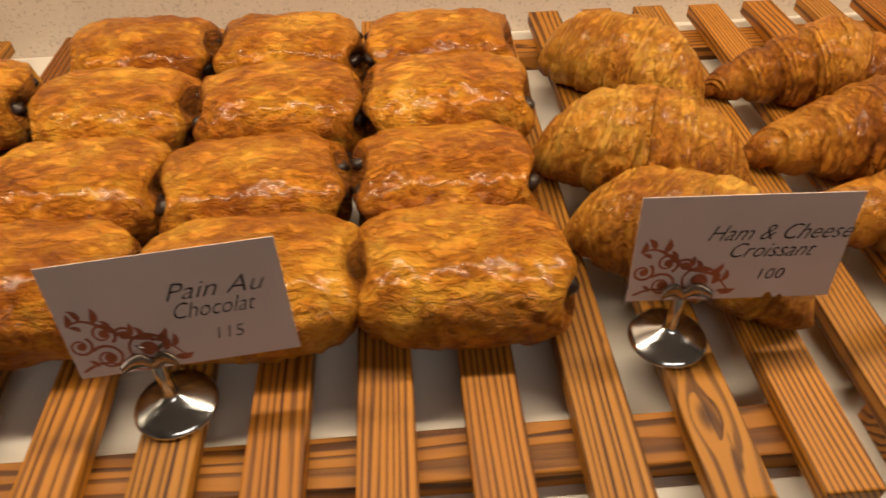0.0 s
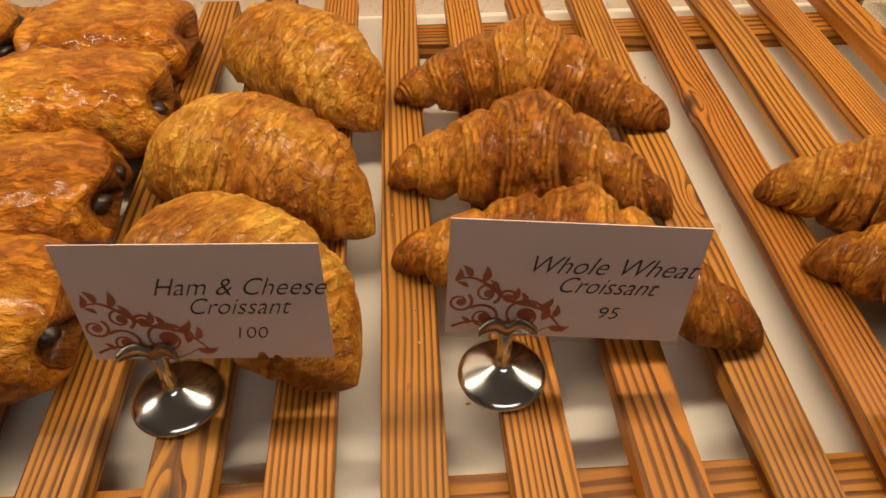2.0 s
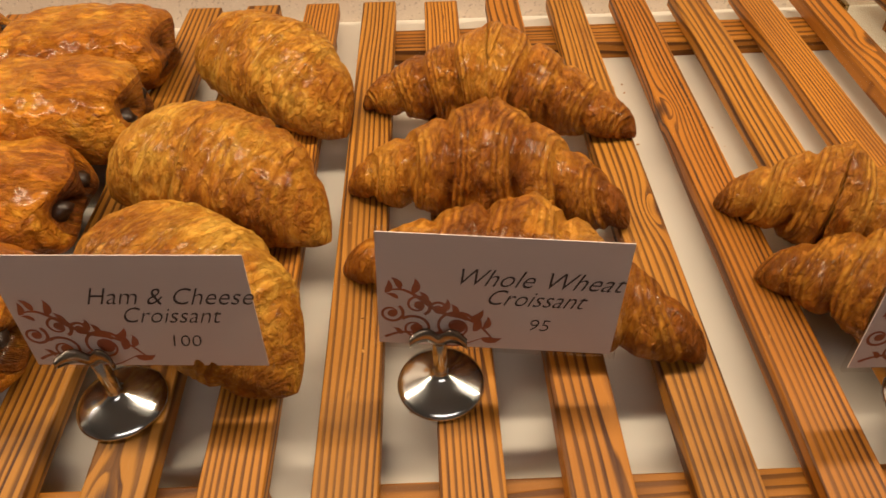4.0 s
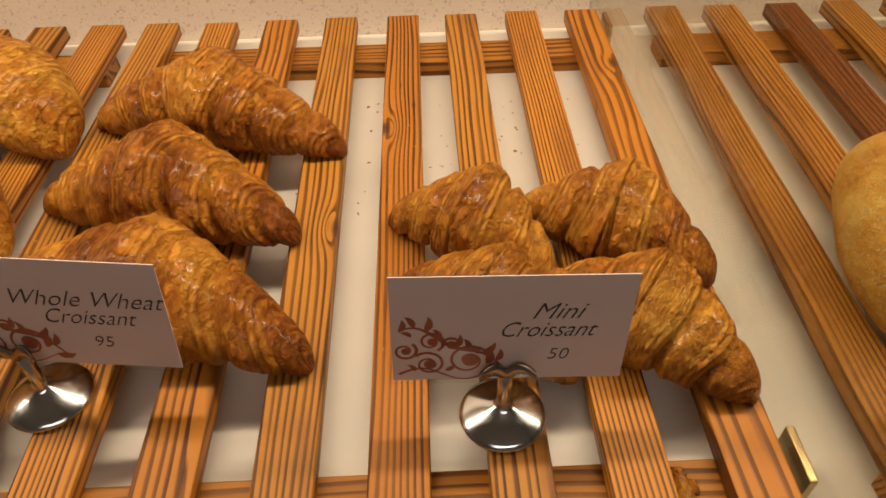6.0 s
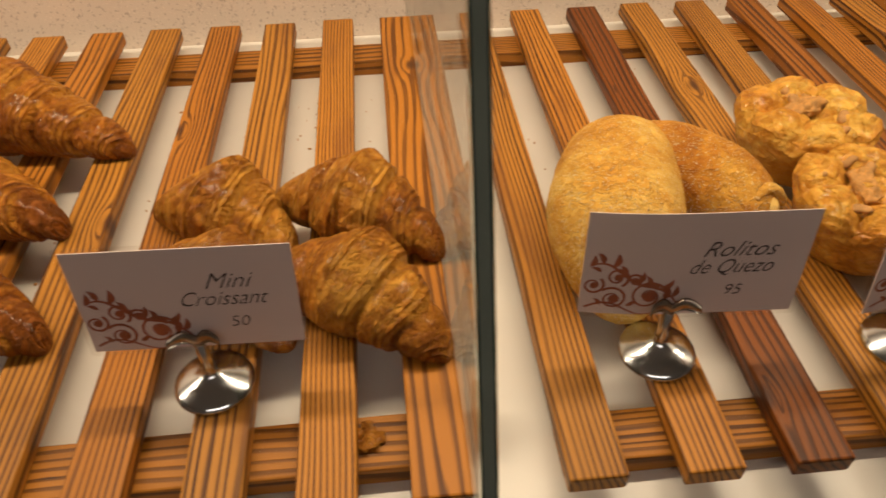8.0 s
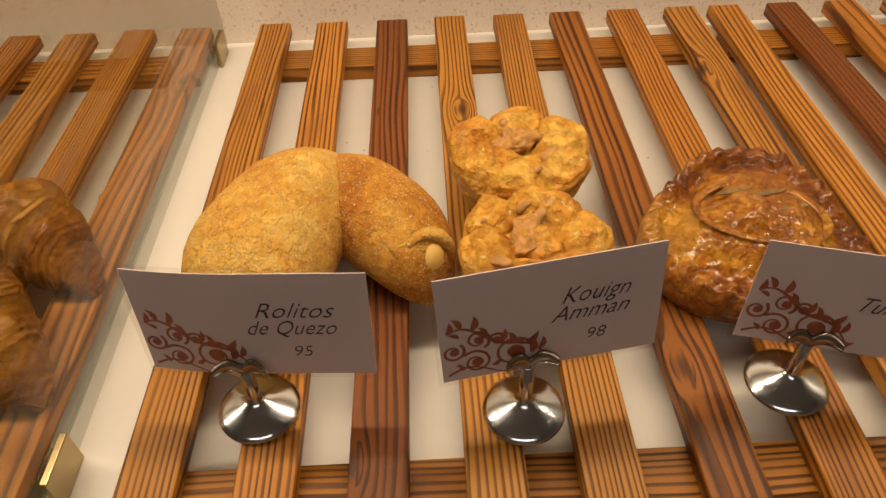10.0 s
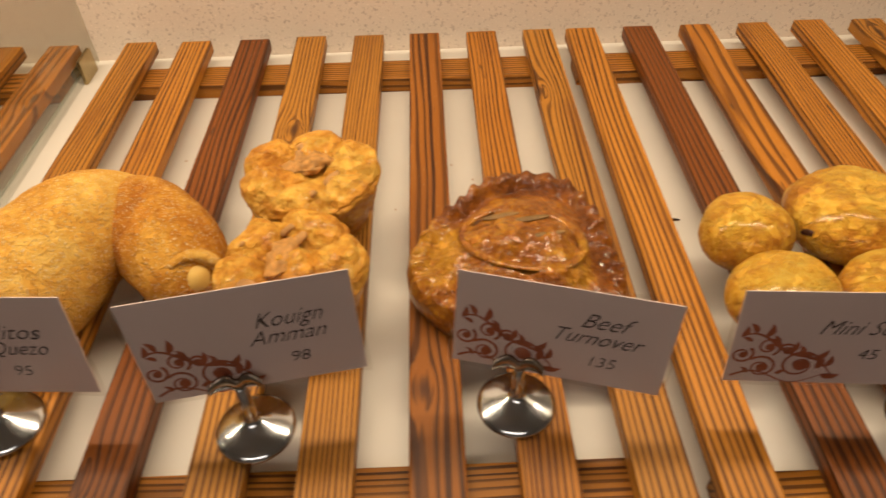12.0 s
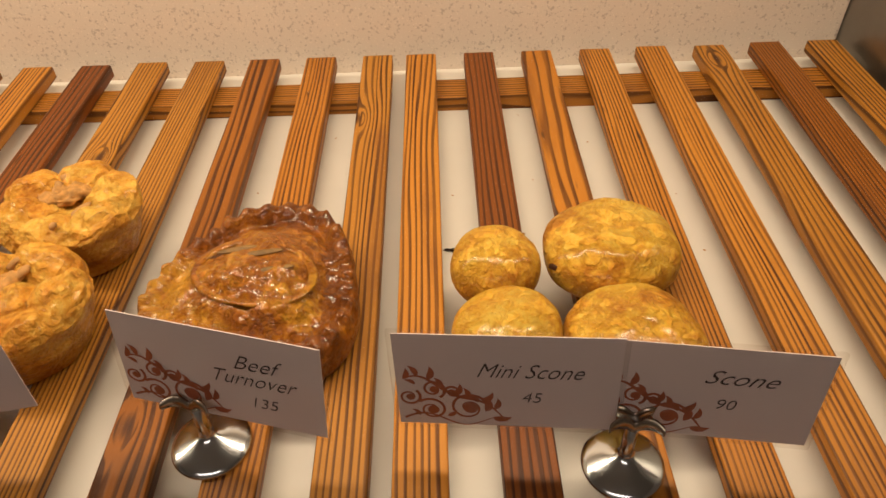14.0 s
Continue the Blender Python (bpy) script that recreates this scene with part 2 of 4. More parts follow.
KOUIGN = pastry("kouign_crust", (0.80, 0.49, 0.095), (0.70, 0.34, 0.045), (0.50, 0.185, 0.018), 0.36, 0.0, 0.6, 0.22)
TURNOVER = pastry("turnover_crust", (0.62, 0.30, 0.027), (0.44, 0.155, 0.011), (0.24, 0.062, 0.005), 0.24, 0.0, 0.85, 0.65)
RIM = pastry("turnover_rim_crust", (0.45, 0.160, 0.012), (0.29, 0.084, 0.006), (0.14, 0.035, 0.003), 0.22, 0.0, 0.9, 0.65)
SCONE = pastry("scone_crust", (0.80, 0.53, 0.085), (0.73, 0.40, 0.042), (0.52, 0.205, 0.018), 0.26, 0.0, 0.7, 0.4)
NUT = plain("nut", (0.42, 0.215, 0.065), 0.75, 0, 0.3, 200, 0.001)
CHOCOLATE = plain("chocolate", (0.020, 0.009, 0.006), 0.35, 0, 0.3, 200, 0.0008)
RAISIN = plain("raisin", (0.055, 0.016, 0.008), 0.45, 0, 0.4, 260, 0.001)
CHEESE = plain("cheese_dough", (0.75, 0.50, 0.13), 0.6, 0, 0.06, 90, 0.0004)
FILLING = plain("filling", (0.20, 0.105, 0.026), 0.6, 0, 0.4, 150, 0.001)
CRUMB = plain("crumb_crust", (0.44, 0.215, 0.050), 0.7, 0, 0.4, 300)
CHAR = plain("charred_crumb", (0.03, 0.013, 0.008), 0.8, 0, 0.3, 300)
STEEL = plain("polished_steel", (0.66, 0.70, 0.75), 0.17, 1.0, 0.03, 300)
CLIP_STEEL = plain("clip_steel", (0.40, 0.34, 0.28), 0.24, 1.0, 0.05, 200)
BRASS = plain("brass", (0.40, 0.31, 0.16), 0.25, 1.0, 0.06, 200)
CARD = plain("card_paper", (0.74, 0.63, 0.615), 0.55, 0, 0.02, 30)
INK = plain("ink", (0.060, 0.040, 0.040), 0.6)
PRINT = plain("russet_print", (0.38, 0.105, 0.050), 0.6, 0, 0.25, 120)
PANEL = plain("white_panel", (0.74, 0.71, 0.655), 0.30, 0, 0.03, 14)
STONE = speckled("speckled_stone", (0.76, 0.66, 0.57), (0.36, 0.28, 0.24), 0.32)
SLEEVE = clear_glass("acrylic_sleeve", (0.97, 0.96, 0.95), 0.5)
GLASS = clear_glass("divider_glass", (0.83, 0.835, 0.80), 0.9)
FRONT = clear_glass("front_glass", (0.99, 0.99, 0.985), 0.08)
EDGE_CORE = plain("glass_edge_core", (0.20, 0.24, 0.205), 0.12, 0, 0.1, 40)
BEAD = plain("clear_bead", (0.62, 0.66, 0.60), 0.2)
GREEN_EDGE = plain("glass_edge", (0.030, 0.065, 0.050), 0.10)
GREY_METAL = plain("brushed_grey_metal", (0.30, 0.29, 0.27), 0.38, 1.0, 0.08, 40)
CABINET = plain("dark_cabinet_laminate", (0.16, 0.10, 0.065), 0.5, 0, 0.12, 20)
PLASTER = plain("cream_plaster", (0.68, 0.65, 0.62), 0.85, 0, 0.05, 8)
TILE = plain("beige_floor_tile", (0.42, 0.36, 0.29), 0.4, 0, 0.12, 5)
LED, led_nodes, led_links, led_bsdf = material("lit_diffuser")
led_bsdf.inputs["Emission Color"].default_value = (1.0, 0.82, 0.62, 1)
led_bsdf.inputs["Emission Strength"].default_value = 2.0


# ---- mesh helpers ----
def mesh_ob(name, bm, mat, smooth=False):
    me = bpy.data.meshes.new(name)
    bm.normal_update()
    bm.to_mesh(me)
    bm.free()
    me.materials.append(mat)
    if smooth:
        me.polygons.foreach_set("use_smooth", [True] * len(me.polygons))
    return new(name, me)


def part(name, bm, mat, parent, label="", smooth=False):
    ob = mesh_ob(name, bm, mat, smooth)
    ob.parent = parent
    return tagged(ob, label)


def box(bm, lo, hi, bevel=0.0):
    lo, hi = Vector(lo), Vector(hi)
    out = bmesh.ops.create_cube(bm, size=1.0, matrix=Matrix.LocRotScale((lo + hi) / 2, None, hi - lo))
    if bevel:
        edges = list({e for v in out["verts"] for e in v.link_edges})
        bmesh.ops.bevel(bm, geom=edges, offset=bevel, segments=2, affect="EDGES", profile=0.5)
    return bm


def block(lo, hi, bevel=0.0):
    return box(bmesh.new(), lo, hi, bevel)


def lathe(profile, steps=48):
    bm = bmesh.new()
    rings = []
    for r, z in profile:
        rings.append([bm.verts.new((r * math.cos(a), r * math.sin(a), z)) for a in np.linspace(0, 2 * math.pi, steps, endpoint=False)])
    for a, b in zip(rings, rings[1:]):
        for i in range(steps):
            bm.faces.new((a[i], a[(i + 1) % steps], b[(i + 1) % steps], b[i]))
    bm.faces.new(rings[0][::-1])
    bm.faces.new(rings[-1])
    return bm


def structure(name, lo, hi, mat, label="", bevel=0.0):
    centre = (Vector(lo) + Vector(hi)) / 2
    ob = mesh_ob(name, block(Vector(lo) - centre, Vector(hi) - centre, bevel), mat)
    ob.location = centre
    return tagged(ob, label, name.split("_")[0], kind="structure")


def skin(name, points, mat, turns=None):
    """A closed tube skin through a (nu, nv, 3) array, with a map of turns and ends."""
    nu, nv, _ = points.shape
    idx = np.arange(nu * nv).reshape(nu, nv)
    faces = [(int(idx[i, j]), int(idx[i + 1, j]), int(idx[i + 1, (j + 1) % nv]), int(idx[i, (j + 1) % nv])) for i in range(nu - 1) for j in range(nv)]
    me = bpy.data.meshes.new(name)
    me.from_pydata(points.reshape(-1, 3).tolist(), [], faces)
    me.polygons.foreach_set("use_smooth", [True] * len(faces))
    if turns is not None:
        layer = me.uv_layers.new(name="turns")
        loops = np.empty(len(me.loops), dtype=np.int32)
        me.loops.foreach_get("vertex_index", loops)
        layer.data.foreach_set("uv", turns.reshape(-1, 2)[loops].astype(np.float32).ravel())
    me.materials.append(mat)
    return me


def rough_field(points, scale, octaves, seed, ridged=False):
    out = np.empty(points.shape[:2])
    off = Vector((seed * 7.3, seed * 3.1, seed * 5.7))
    for i in range(points.shape[0]):
        for j in range(points.shape[1]):
            p = Vector(points[i, j]) * scale + off
            out[i, j] = noise.ridged_multi_fractal(p, 0.9, 2.1, octaves, 1.0, 2.0) - 1.0 if ridged else noise.fractal(p, 0.9, 2.1, octaves)
    return out


# ---- the setting ----
X0, X1 = -0.62, 1.352
structure("floor", (-2.4, -3.2, FLOOR - 0.1), (3.4, 1.2, FLOOR), TILE, "beige tiled shop floor")
structure("wall_back", (-2.4, 1.2, FLOOR), (3.4, 1.3, 2.8), PLASTER, "cream plastered shop wall")
structure("wall_front", (-2.4, -3.3, FLOOR), (3.4, -3.2, 2.8), PLASTER, "cream plastered shop wall")
structure("wall_west", (-2.5, -3.3, FLOOR), (-2.4, 1.3, 2.8), PLASTER, "cream plastered shop wall")
structure("wall_east", (3.4, -3.3, FLOOR), (3.5, 1.3, 2.8), PLASTER, "cream plastered shop wall")
structure("ceiling", (-2.5, -3.3, 2.7), (3.5, 1.3, 2.8), PLASTER, "cream plastered ceiling")

counter = tagged(new("display_counter"), "pastry display counter with speckled stone back and white shelf", "display counter")
part("body", block((X0, 0.30, FLOOR), (X1 + 0.03, 0.76, BASE - 0.03), 0.004), CABINET, counter, "dark laminate counter body")
part("shelf_panel", block((X0, 0.268, BASE - 0.03), (X1 + 0.03, WALL_Y, BASE), 0.0025), PANEL, counter, "glossy white shelf panel")
part("back_panel", block((X0, WALL_Y, BASE - 0.03), (X1, WALL_Y + 0.02, CASE_TOP), 0.002), STONE, counter, "beige speckled stone back panel")
part("top_panel", block((X0, 0.46, CASE_TOP), (X1 + 0.03, WALL_Y + 0.03, CASE_TOP + 0.02), 0.002), PANEL, counter)
part("end_panel", block((X1, 0.30, BASE), (X1 + 0.02, WALL_Y + 0.02, CASE_TOP), 0.002), GREY_METAL, counter, "brushed grey metal end panel")
part("end_panel", block((X0 - 0.02, 0.30, BASE), (X0, WALL_Y + 0.02, CASE_TOP), 0.002), GREY_METAL, counter, "brushed grey metal end panel")


def slant(z):
    return 0.248 + 0.366 * (z - BASE)


def sheet_in_x(outline, x, thick):
    bm = bmesh.new()
    a = [bm.verts.new((x - thick / 2, y, z)) for y, z in outline]
    b = [bm.verts.new((x + thick / 2, y, z)) for y, z in outline]
    n = len(a)
    bm.faces.new(a[::-1])
    bm.faces.new(b)
    for i in range(n):
        bm.faces.new((a[i], a[(i + 1) % n], b[(i + 1) % n], b[i]))
    return bm


divider = tagged(new("glass_divider"), "clear glass divider with green edge held by brass clips", "glass divider")
DX = 0.606
bm = sheet_in_x([(slant(BASE) + 0.004, BASE), (WALL_Y - 0.003, BASE), (WALL_Y - 0.003, CASE_TOP), (slant(CASE_TOP) + 0.004, CASE_TOP)], DX, 0.0068)
pane = part("pane", bm, GLASS, divider)
pane.visible_shadow = False
d = 0.0035
bm = sheet_in_x([(slant(BASE) + d - 0.0012, BASE), (slant(BASE) + d, BASE), (slant(CASE_TOP) + d, CASE_TOP), (slant(CASE_TOP) + d - 0.0012, CASE_TOP)], DX, 0.0038)
part("edge", bm, EDGE_CORE, divider, "grey-green polished glass edge")
for side in (-1, 1):
    bm = sheet_in_x([(slant(BASE) + d - 0.0014, BASE), (slant(BASE) + d, BASE), (slant(CASE_TOP) + d, CASE_TOP), (slant(CASE_TOP) + d - 0.0014, CASE_TOP)], DX + side * 0.0023, 0.0007)
    part("arris", bm, GREEN_EDGE, divider, "dark green bevelled glass arris")
part("bottom_bead", block((DX - 0.0042, 0.29, BASE), (DX - 0.0035, WALL_Y - 0.004, BASE + 0.0022)), BEAD, divider, "pale clear sealing bead")
for y0 in (0.318, 0.675):
    clip = part("clip", block((DX - 0.007, y0, BASE), (DX - 0.0036, y0 + 0.024, BASE + 0.02), 0.0006), BRASS, divider, "small brass glass clip")
    part("jaw", block((DX + 0.0036, y0, BASE), (DX + 0.007, y0 + 0.024, BASE + 0.02), 0.0006), BRASS, clip)

front = tagged(new("front_glass"), "slanted clear front glass of the counter", "front glass")
bm = bmesh.new()
quad = [bm.verts.new((x, slant(z) - 0.002, z)) for x, z in ((X0, BASE), (X1, BASE), (X1, CASE_TOP), (X0, CASE_TOP))]
bm.faces.new(quad)
bmesh.ops.solidify(bm, geom=bm.faces[:], thickness=0.005)
pane = part("pane", bm, FRONT, front)
pane.visible_shadow = False

strip = tagged(new("light_strip"), "long warm light strip under the case top", "light strip")
part("housing", block((-0.5, 0.482, CASE_TOP - 0.018), (1.33, 0.518, CASE_TOP), 0.002), GREY_METAL, strip)
panel_light = tagged(new("ceiling_light"), "flat warm ceiling light panel", "ceiling light")
part("frame", block((-0.4, -1.6, 2.64), (1.6, -1.0, 2.7), 0.004), PLASTER, panel_light)
part("diffuser", block((-0.3, -1.55, 2.632), (1.5, -1.05, 2.64)), LED, panel_light, "glowing warm diffuser")


# ---- wooden trays ----
SLAT_W, SLAT_T, SLAT_Y0, SLAT_Y1 = 0.0238, 0.010, 0.288, 0.700
SLAT_LEN = SLAT_Y1 - SLAT_Y0


def slat_mesh(width, length, thick):
    bm = block((-width / 2, -length / 2, -thick), (width / 2, length / 2, 0), 0.0011)
    me = bpy.data.meshes.new("slat")
    bm.to_mesh(me)
    bm.free()
    me.materials.append(PINE)
    return me


SLAT_MESH = slat_mesh(SLAT_W, SLAT_LEN, SLAT_T)
MID_Y = (SLAT_Y0 + SLAT_Y1) / 2
TONES = {"honey": (1.12, 1.05, 0.95), "plain": (1.0, 1.0, 1.0), "red": (0.44, 0.29, 0.24), "brown": (0.66, 0.52, 0.42), "amber": (1.0, 0.88, 0.72), "pale": (1.22, 1.22, 1.15)}


def tray(xs, tones, knots, pitches, front_rail, rail_pitch):
    holder = tagged(new("wooden_tray"), "slatted pine serving tray on the white shelf", "tray", "slatted trays on the shelf")
    left, right = xs[0], xs[-1] + SLAT_W
    holder.location = ((left + right) / 2, MID_Y, BASE)
    height = SLAT - SLAT_T - BASE
    for y0, y1 in (front_rail, (0.648, 0.676)):
        ob = new("rail", slat_mesh(y1 - y0, right - left - 0.004, height))
        ob.parent = holder
        ob.matrix_local = pose(0, (y0 + y1) / 2 - MID_Y, height - 0.0002, 0, 0, 90)
        ob["tone"], ob["knot"], ob["pitch"] = (0.95, 0.88, 0.80), (0.0, 0.5, 0.0), rail_pitch
    for i, x in enumerate(xs):
        ob = new("slat", SLAT_MESH)
        ob.parent = holder
        turn = random.uniform(-0.25, 0.25)
        ob.matrix_local = pose(x + SLAT_W / 2 - holder.location.x, random.uniform(-0.0015, 0.0015), SLAT - BASE, 0, 0, turn)
        kx, ky = knots.get(i, (0.05, 0.0))
        ob["knot"] = (kx - x - SLAT_W / 2, ky - MID_Y, 1.0) if i in knots else (0.0, 0.5, 0.0)
        ob["tone"], ob["pitch"] = TONES[tones[i]], pitches[i] * 1.4
    return holder


def spread(x, step_x, n):
    return [x + step_x * i for i in range(n)]


tray(spread(-0.455, 0.0425, 6), ["plain", "brown", "honey", "plain", "amber", "plain"], {}, [1500, 1700, 1300, 1600, 1500, 1700], (0.314, 0.338), 800.0)
tray([-0.178, -0.130, -0.080, -0.036, 0.008, 0.051, 0.096, 0.140, 0.183, 0.225], ["brown", "plain", "honey", "plain", "amber", "honey", "honey", "plain", "plain", "honey"],
     {8: (0.192, 0.324)}, [1500, 1300, 900, 1200, 1100, 1500, 1400, 1300, 900, 1700], (0.312, 0.336), 700.0)
tray(spread(0.266, 0.0449, 8), ["plain", "honey", "amber", "plain", "amber", "plain", "honey", "amber"],
     {3: (0.424, 0.466), 4: (0.447, 0.553), 7: (0.600, 0.62)}, [1500, 1700, 900, 1400, 1500, 1100, 1900, 800], (0.308, 0.334), 1300.0)
tray(spread(0.642, 0.0457, 8), ["plain", "honey", "red", "plain", "plain", "brown", "amber", "plain"],
     {2: (0.734, 0.320), 3: (0.793, 0.567), 5: (0.877, 0.358), 7: (0.963, 0.606)}, [1500, 1400, 1150, 1500, 1900, 700, 1700, 1300], (0.302, 0.326), 1900.0)
tray(spread(0.996, 0.0462, 8), ["honey", "red", "amber", "honey", "honey", "plain", "brown", "plain"],
     {5: (1.238, 0.676)}, [1200, 1200, 520, 1700, 1500, 1100, 1800, 1300], (0.292, 0.317), 1700.0)


# ---- pastries ----
def croissant_mesh(length, radius, bend, wraps, blunt, seed, skew=0.0):
    nu, nv = 230, 76
    u = np.linspace(-1, 1, nu)[:, None] * np.ones((1, nv))
    v = np.linspace(0, 2 * math.pi, nv, endpoint=False)[None, :] * np.ones((nu, 1))
    rng = random.Random(seed)
    au = np.abs(u - skew * (1 - u * u))
    taper = (1 - au ** 2.5) ** 0.55 if blunt else 0.23 + 0.77 * np.clip(1 - au, 0, 1) ** 1.0 * (1 + 0.30 * au)
    cap = np.sqrt(np.clip(1 - np.abs(u) ** (9 if blunt else 22), 0, 1))
    side = np.sign(u) * 0.5
    phase = au ** 0.9 * wraps + 0.22 * np.sin(v + side + seed) + 0.18 * side * np.cos(v) + 0.10 * np.sin(2 * v + seed * 2.0)
    f = phase - np.floor(phase)
    rise = np.clip(f / 0.34, 0, 1)
    rise = rise * rise * (3 - 2 * rise)
    fall = np.clip((1.0 - f) / 0.09, 0, 1) ** 0.5
    wrap = np.where(phase < 1.0, 1.0, rise) * fall
    depth = 0.085 if blunt else 0.20
    r = radius * taper * cap * (1.0 - depth + depth * wrap + (0.07 if not blunt else 0.03) * (0.5 - f))
    pts = np.stack((u * length / 2, r * np.cos(v), r * np.sin(v)), axis=-1)
    r = r + radius * taper * cap * (0.08 * rough_field(pts, 40, 3, seed) + 0.020 * rough_field(pts, 75, 3, seed + 2, True) + 0.035 * rough_field(pts, 170, 2, seed + 5))
    strand = np.abs(np.sin(phase * math.pi * 6 + 2.0 * np.sin(v * 2 + seed))) * np.clip((f - 0.40) / 0.3, 0, 1) * fall
    r = r + 0.0006 * strand * cap
    x = u * length / 2
    y = -bend * length * u * u + bend * length * 0.35 + r * np.cos(v) * 1.06
    z = r * 0.95 * np.sin(v) + 0.80 * radius * taper * cap
    z = np.where(z < 0.0015, 0.0015 + (z - 0.0015) * 0.12, z)
    z = z - z.min()
    return np.stack((x, y, z), axis=-1), np.stack((phase, np.abs(u)), axis=-1)


def croissant(label, group, mat, x, y, yaw, length, radius, bend, wraps, blunt, seed, skew=0.0, lift=0.0):
    pts, turns = croissant_mesh(length, radius, bend, wraps, blunt, seed, skew)
    ob = new("croissant", skin("croissant", pts, mat, turns))
    ob.matrix_world = pose(x, y, SLAT + lift, 0, 0, yaw)
    return tagged(ob, label, "croissant", group)


HAM_LABEL = "plump golden ham and cheese croissant with blunt ends"
WHEAT_LABEL = "browned whole wheat croissant with dark pointed tips"
MINI_LABEL = "small golden brown croissant with a glossy crust"
croissant(HAM_LABEL + ", paler patch", "ham croissants", HAM, 0.221, 0.576, -42, 0.122, 0.0293, 0.02, 3.0, True, 1)
croissant(HAM_LABEL, "ham croissants", HAM, 0.207, 0.480, -24, 0.126, 0.0303, 0.04, 2.6, True, 2)
croissant(HAM_LABEL + " behind a card", "ham croissants", HAM, 0.209, 0.407, -36, 0.124, 0.0293, 0.05, 2.8, True, 3)
croissant(WHEAT_LABEL, "whole wheat croissants", CROISSANT, 0.351, 0.551, -14, 0.158, 0.0302, 0.045, 4.2, False, 4, -0.05)
croissant(WHEAT_LABEL, "whole wheat croissants", CROISSANT, 0.339, 0.477, -14, 0.142, 0.0312, 0.04, 3.6, False, 5)
croissant(WHEAT_LABEL + " behind a card", "whole wheat croissants", CROISSANT, 0.347, 0.409, -21, 0.160, 0.0296, 0.04, 3.6, False, 6)
croissant(MINI_LABEL, "mini croissants", MINI, 0.493, 0.447, -34, 0.094, 0.0265, 0.06, 3.0, False, 7)
croissant(MINI_LABEL, "mini croissants", MINI, 0.562, 0.447, -30, 0.104, 0.0265, 0.05, 3.0, False, 8)
croissant(MINI_LABEL + " behind a card", "mini croissants", MINI, 0.495, 0.396, -36, 0.094, 0.0245, 0.05, 3.0, False, 9)
croissant(MINI_LABEL + " beside a card", "mini croissants", MINI, 0.560, 0.386, -36, 0.107, 0.0258, 0.04, 3.0, False, 10)


def pain(x, y, yaw, length, depth, height, seed, label):
    thing = tagged(new("pain_au_chocolat"), label, "pastry", "chocolate pastries in rows")
    thing.matrix_world = pose(x, y, SLAT, 0, 0, yaw)
    nu, nv = 110, 84
    u = np.linspace(-1, 1, nu)[:, None] * np.ones((1, nv))
    v = np.linspace(0, 2 * math.pi, nv, endpoint=False)[None, :] * np.ones((nu, 1))
    cap = np.clip(1 - np.abs(u) ** 11, 0, 1) ** 0.38
    c, s = np.cos(v), np.sin(v)
    power = 0.74
    cy, cz = np.sign(c) * np.abs(c) ** power, np.sign(s) * np.abs(s) ** 0.86
    pts = np.stack((u * length / 2, cy * depth / 2, cz * height / 2), axis=-1)
    swell = 1 + 0.045 * rough_field(pts, 26, 2, seed) + 0.05 * rough_field(pts, 70, 3, seed + 3) + 0.022 * rough_field(pts, 210, 2, seed + 9) + 0.018 * rough_field(pts, 58, 3, seed + 4, True)
    pinch = 1 - 0.07 * np.exp(-((np.abs(u) - 0.80) / 0.10) ** 2) + 0.05 * np.exp(-(u / 0.5) ** 2)
    y_ = cy * depth / 2 * cap * swell * pinch
    z_ = cz * height / 2 * cap * swell * pinch
    z_ = np.where(z_ < -height * 0.40, -height * 0.40 + (z_ + height * 0.40) * 0.2, z_)
    x_ = u * length / 2 * (1 + 0.02 * swell) + 0.004 * np.sin(3 * v + seed) * np.abs(u) ** 6
    z_ = z_ - z_.min()
    spiral = np.sqrt(np.clip(cap, 0, 1)) * 5.0 + v / (2 * math.pi)
    body = new("body", skin("body", np.stack((x_, y_, z_), axis=-1), PAIN, np.stack((spiral, np.abs(u)), axis=-1)))
    body.data.materials.append(PAIN_END)
    body.parent = thing
    mats = np.zeros((nu - 1, nv), dtype=np.int32)
    mats[np.abs(u[:-1, :]) > 0.955] = 1
    body.data.polygons.foreach_set("material_index", mats.ravel())
    rng = random.Random(seed)
    for sx in (-1, 1):
        for sy in (-0.42, 0.30):
            bm = bmesh.new()
            px = sx * (length / 2 * 1.0 - 0.002)
            m = Matrix.LocRotScale((px, sy * depth / 2, height * rng.uniform(0.40, 0.62)), Euler((rng.uniform(0, 1), 0, rng.uniform(-0.3, 0.3))), (0.012, 0.0105, 0.008))
            bmesh.ops.create_icosphere(bm, subdivisions=2, radius=0.5, matrix=m)
            for vert in bm.verts:
                vert.co += vert.normal * 0.0026 * noise.noise(vert.co * 330)
            part("chocolate_stick", bm, CHOCOLATE, thing, "dark chocolate end", True)
    return thing


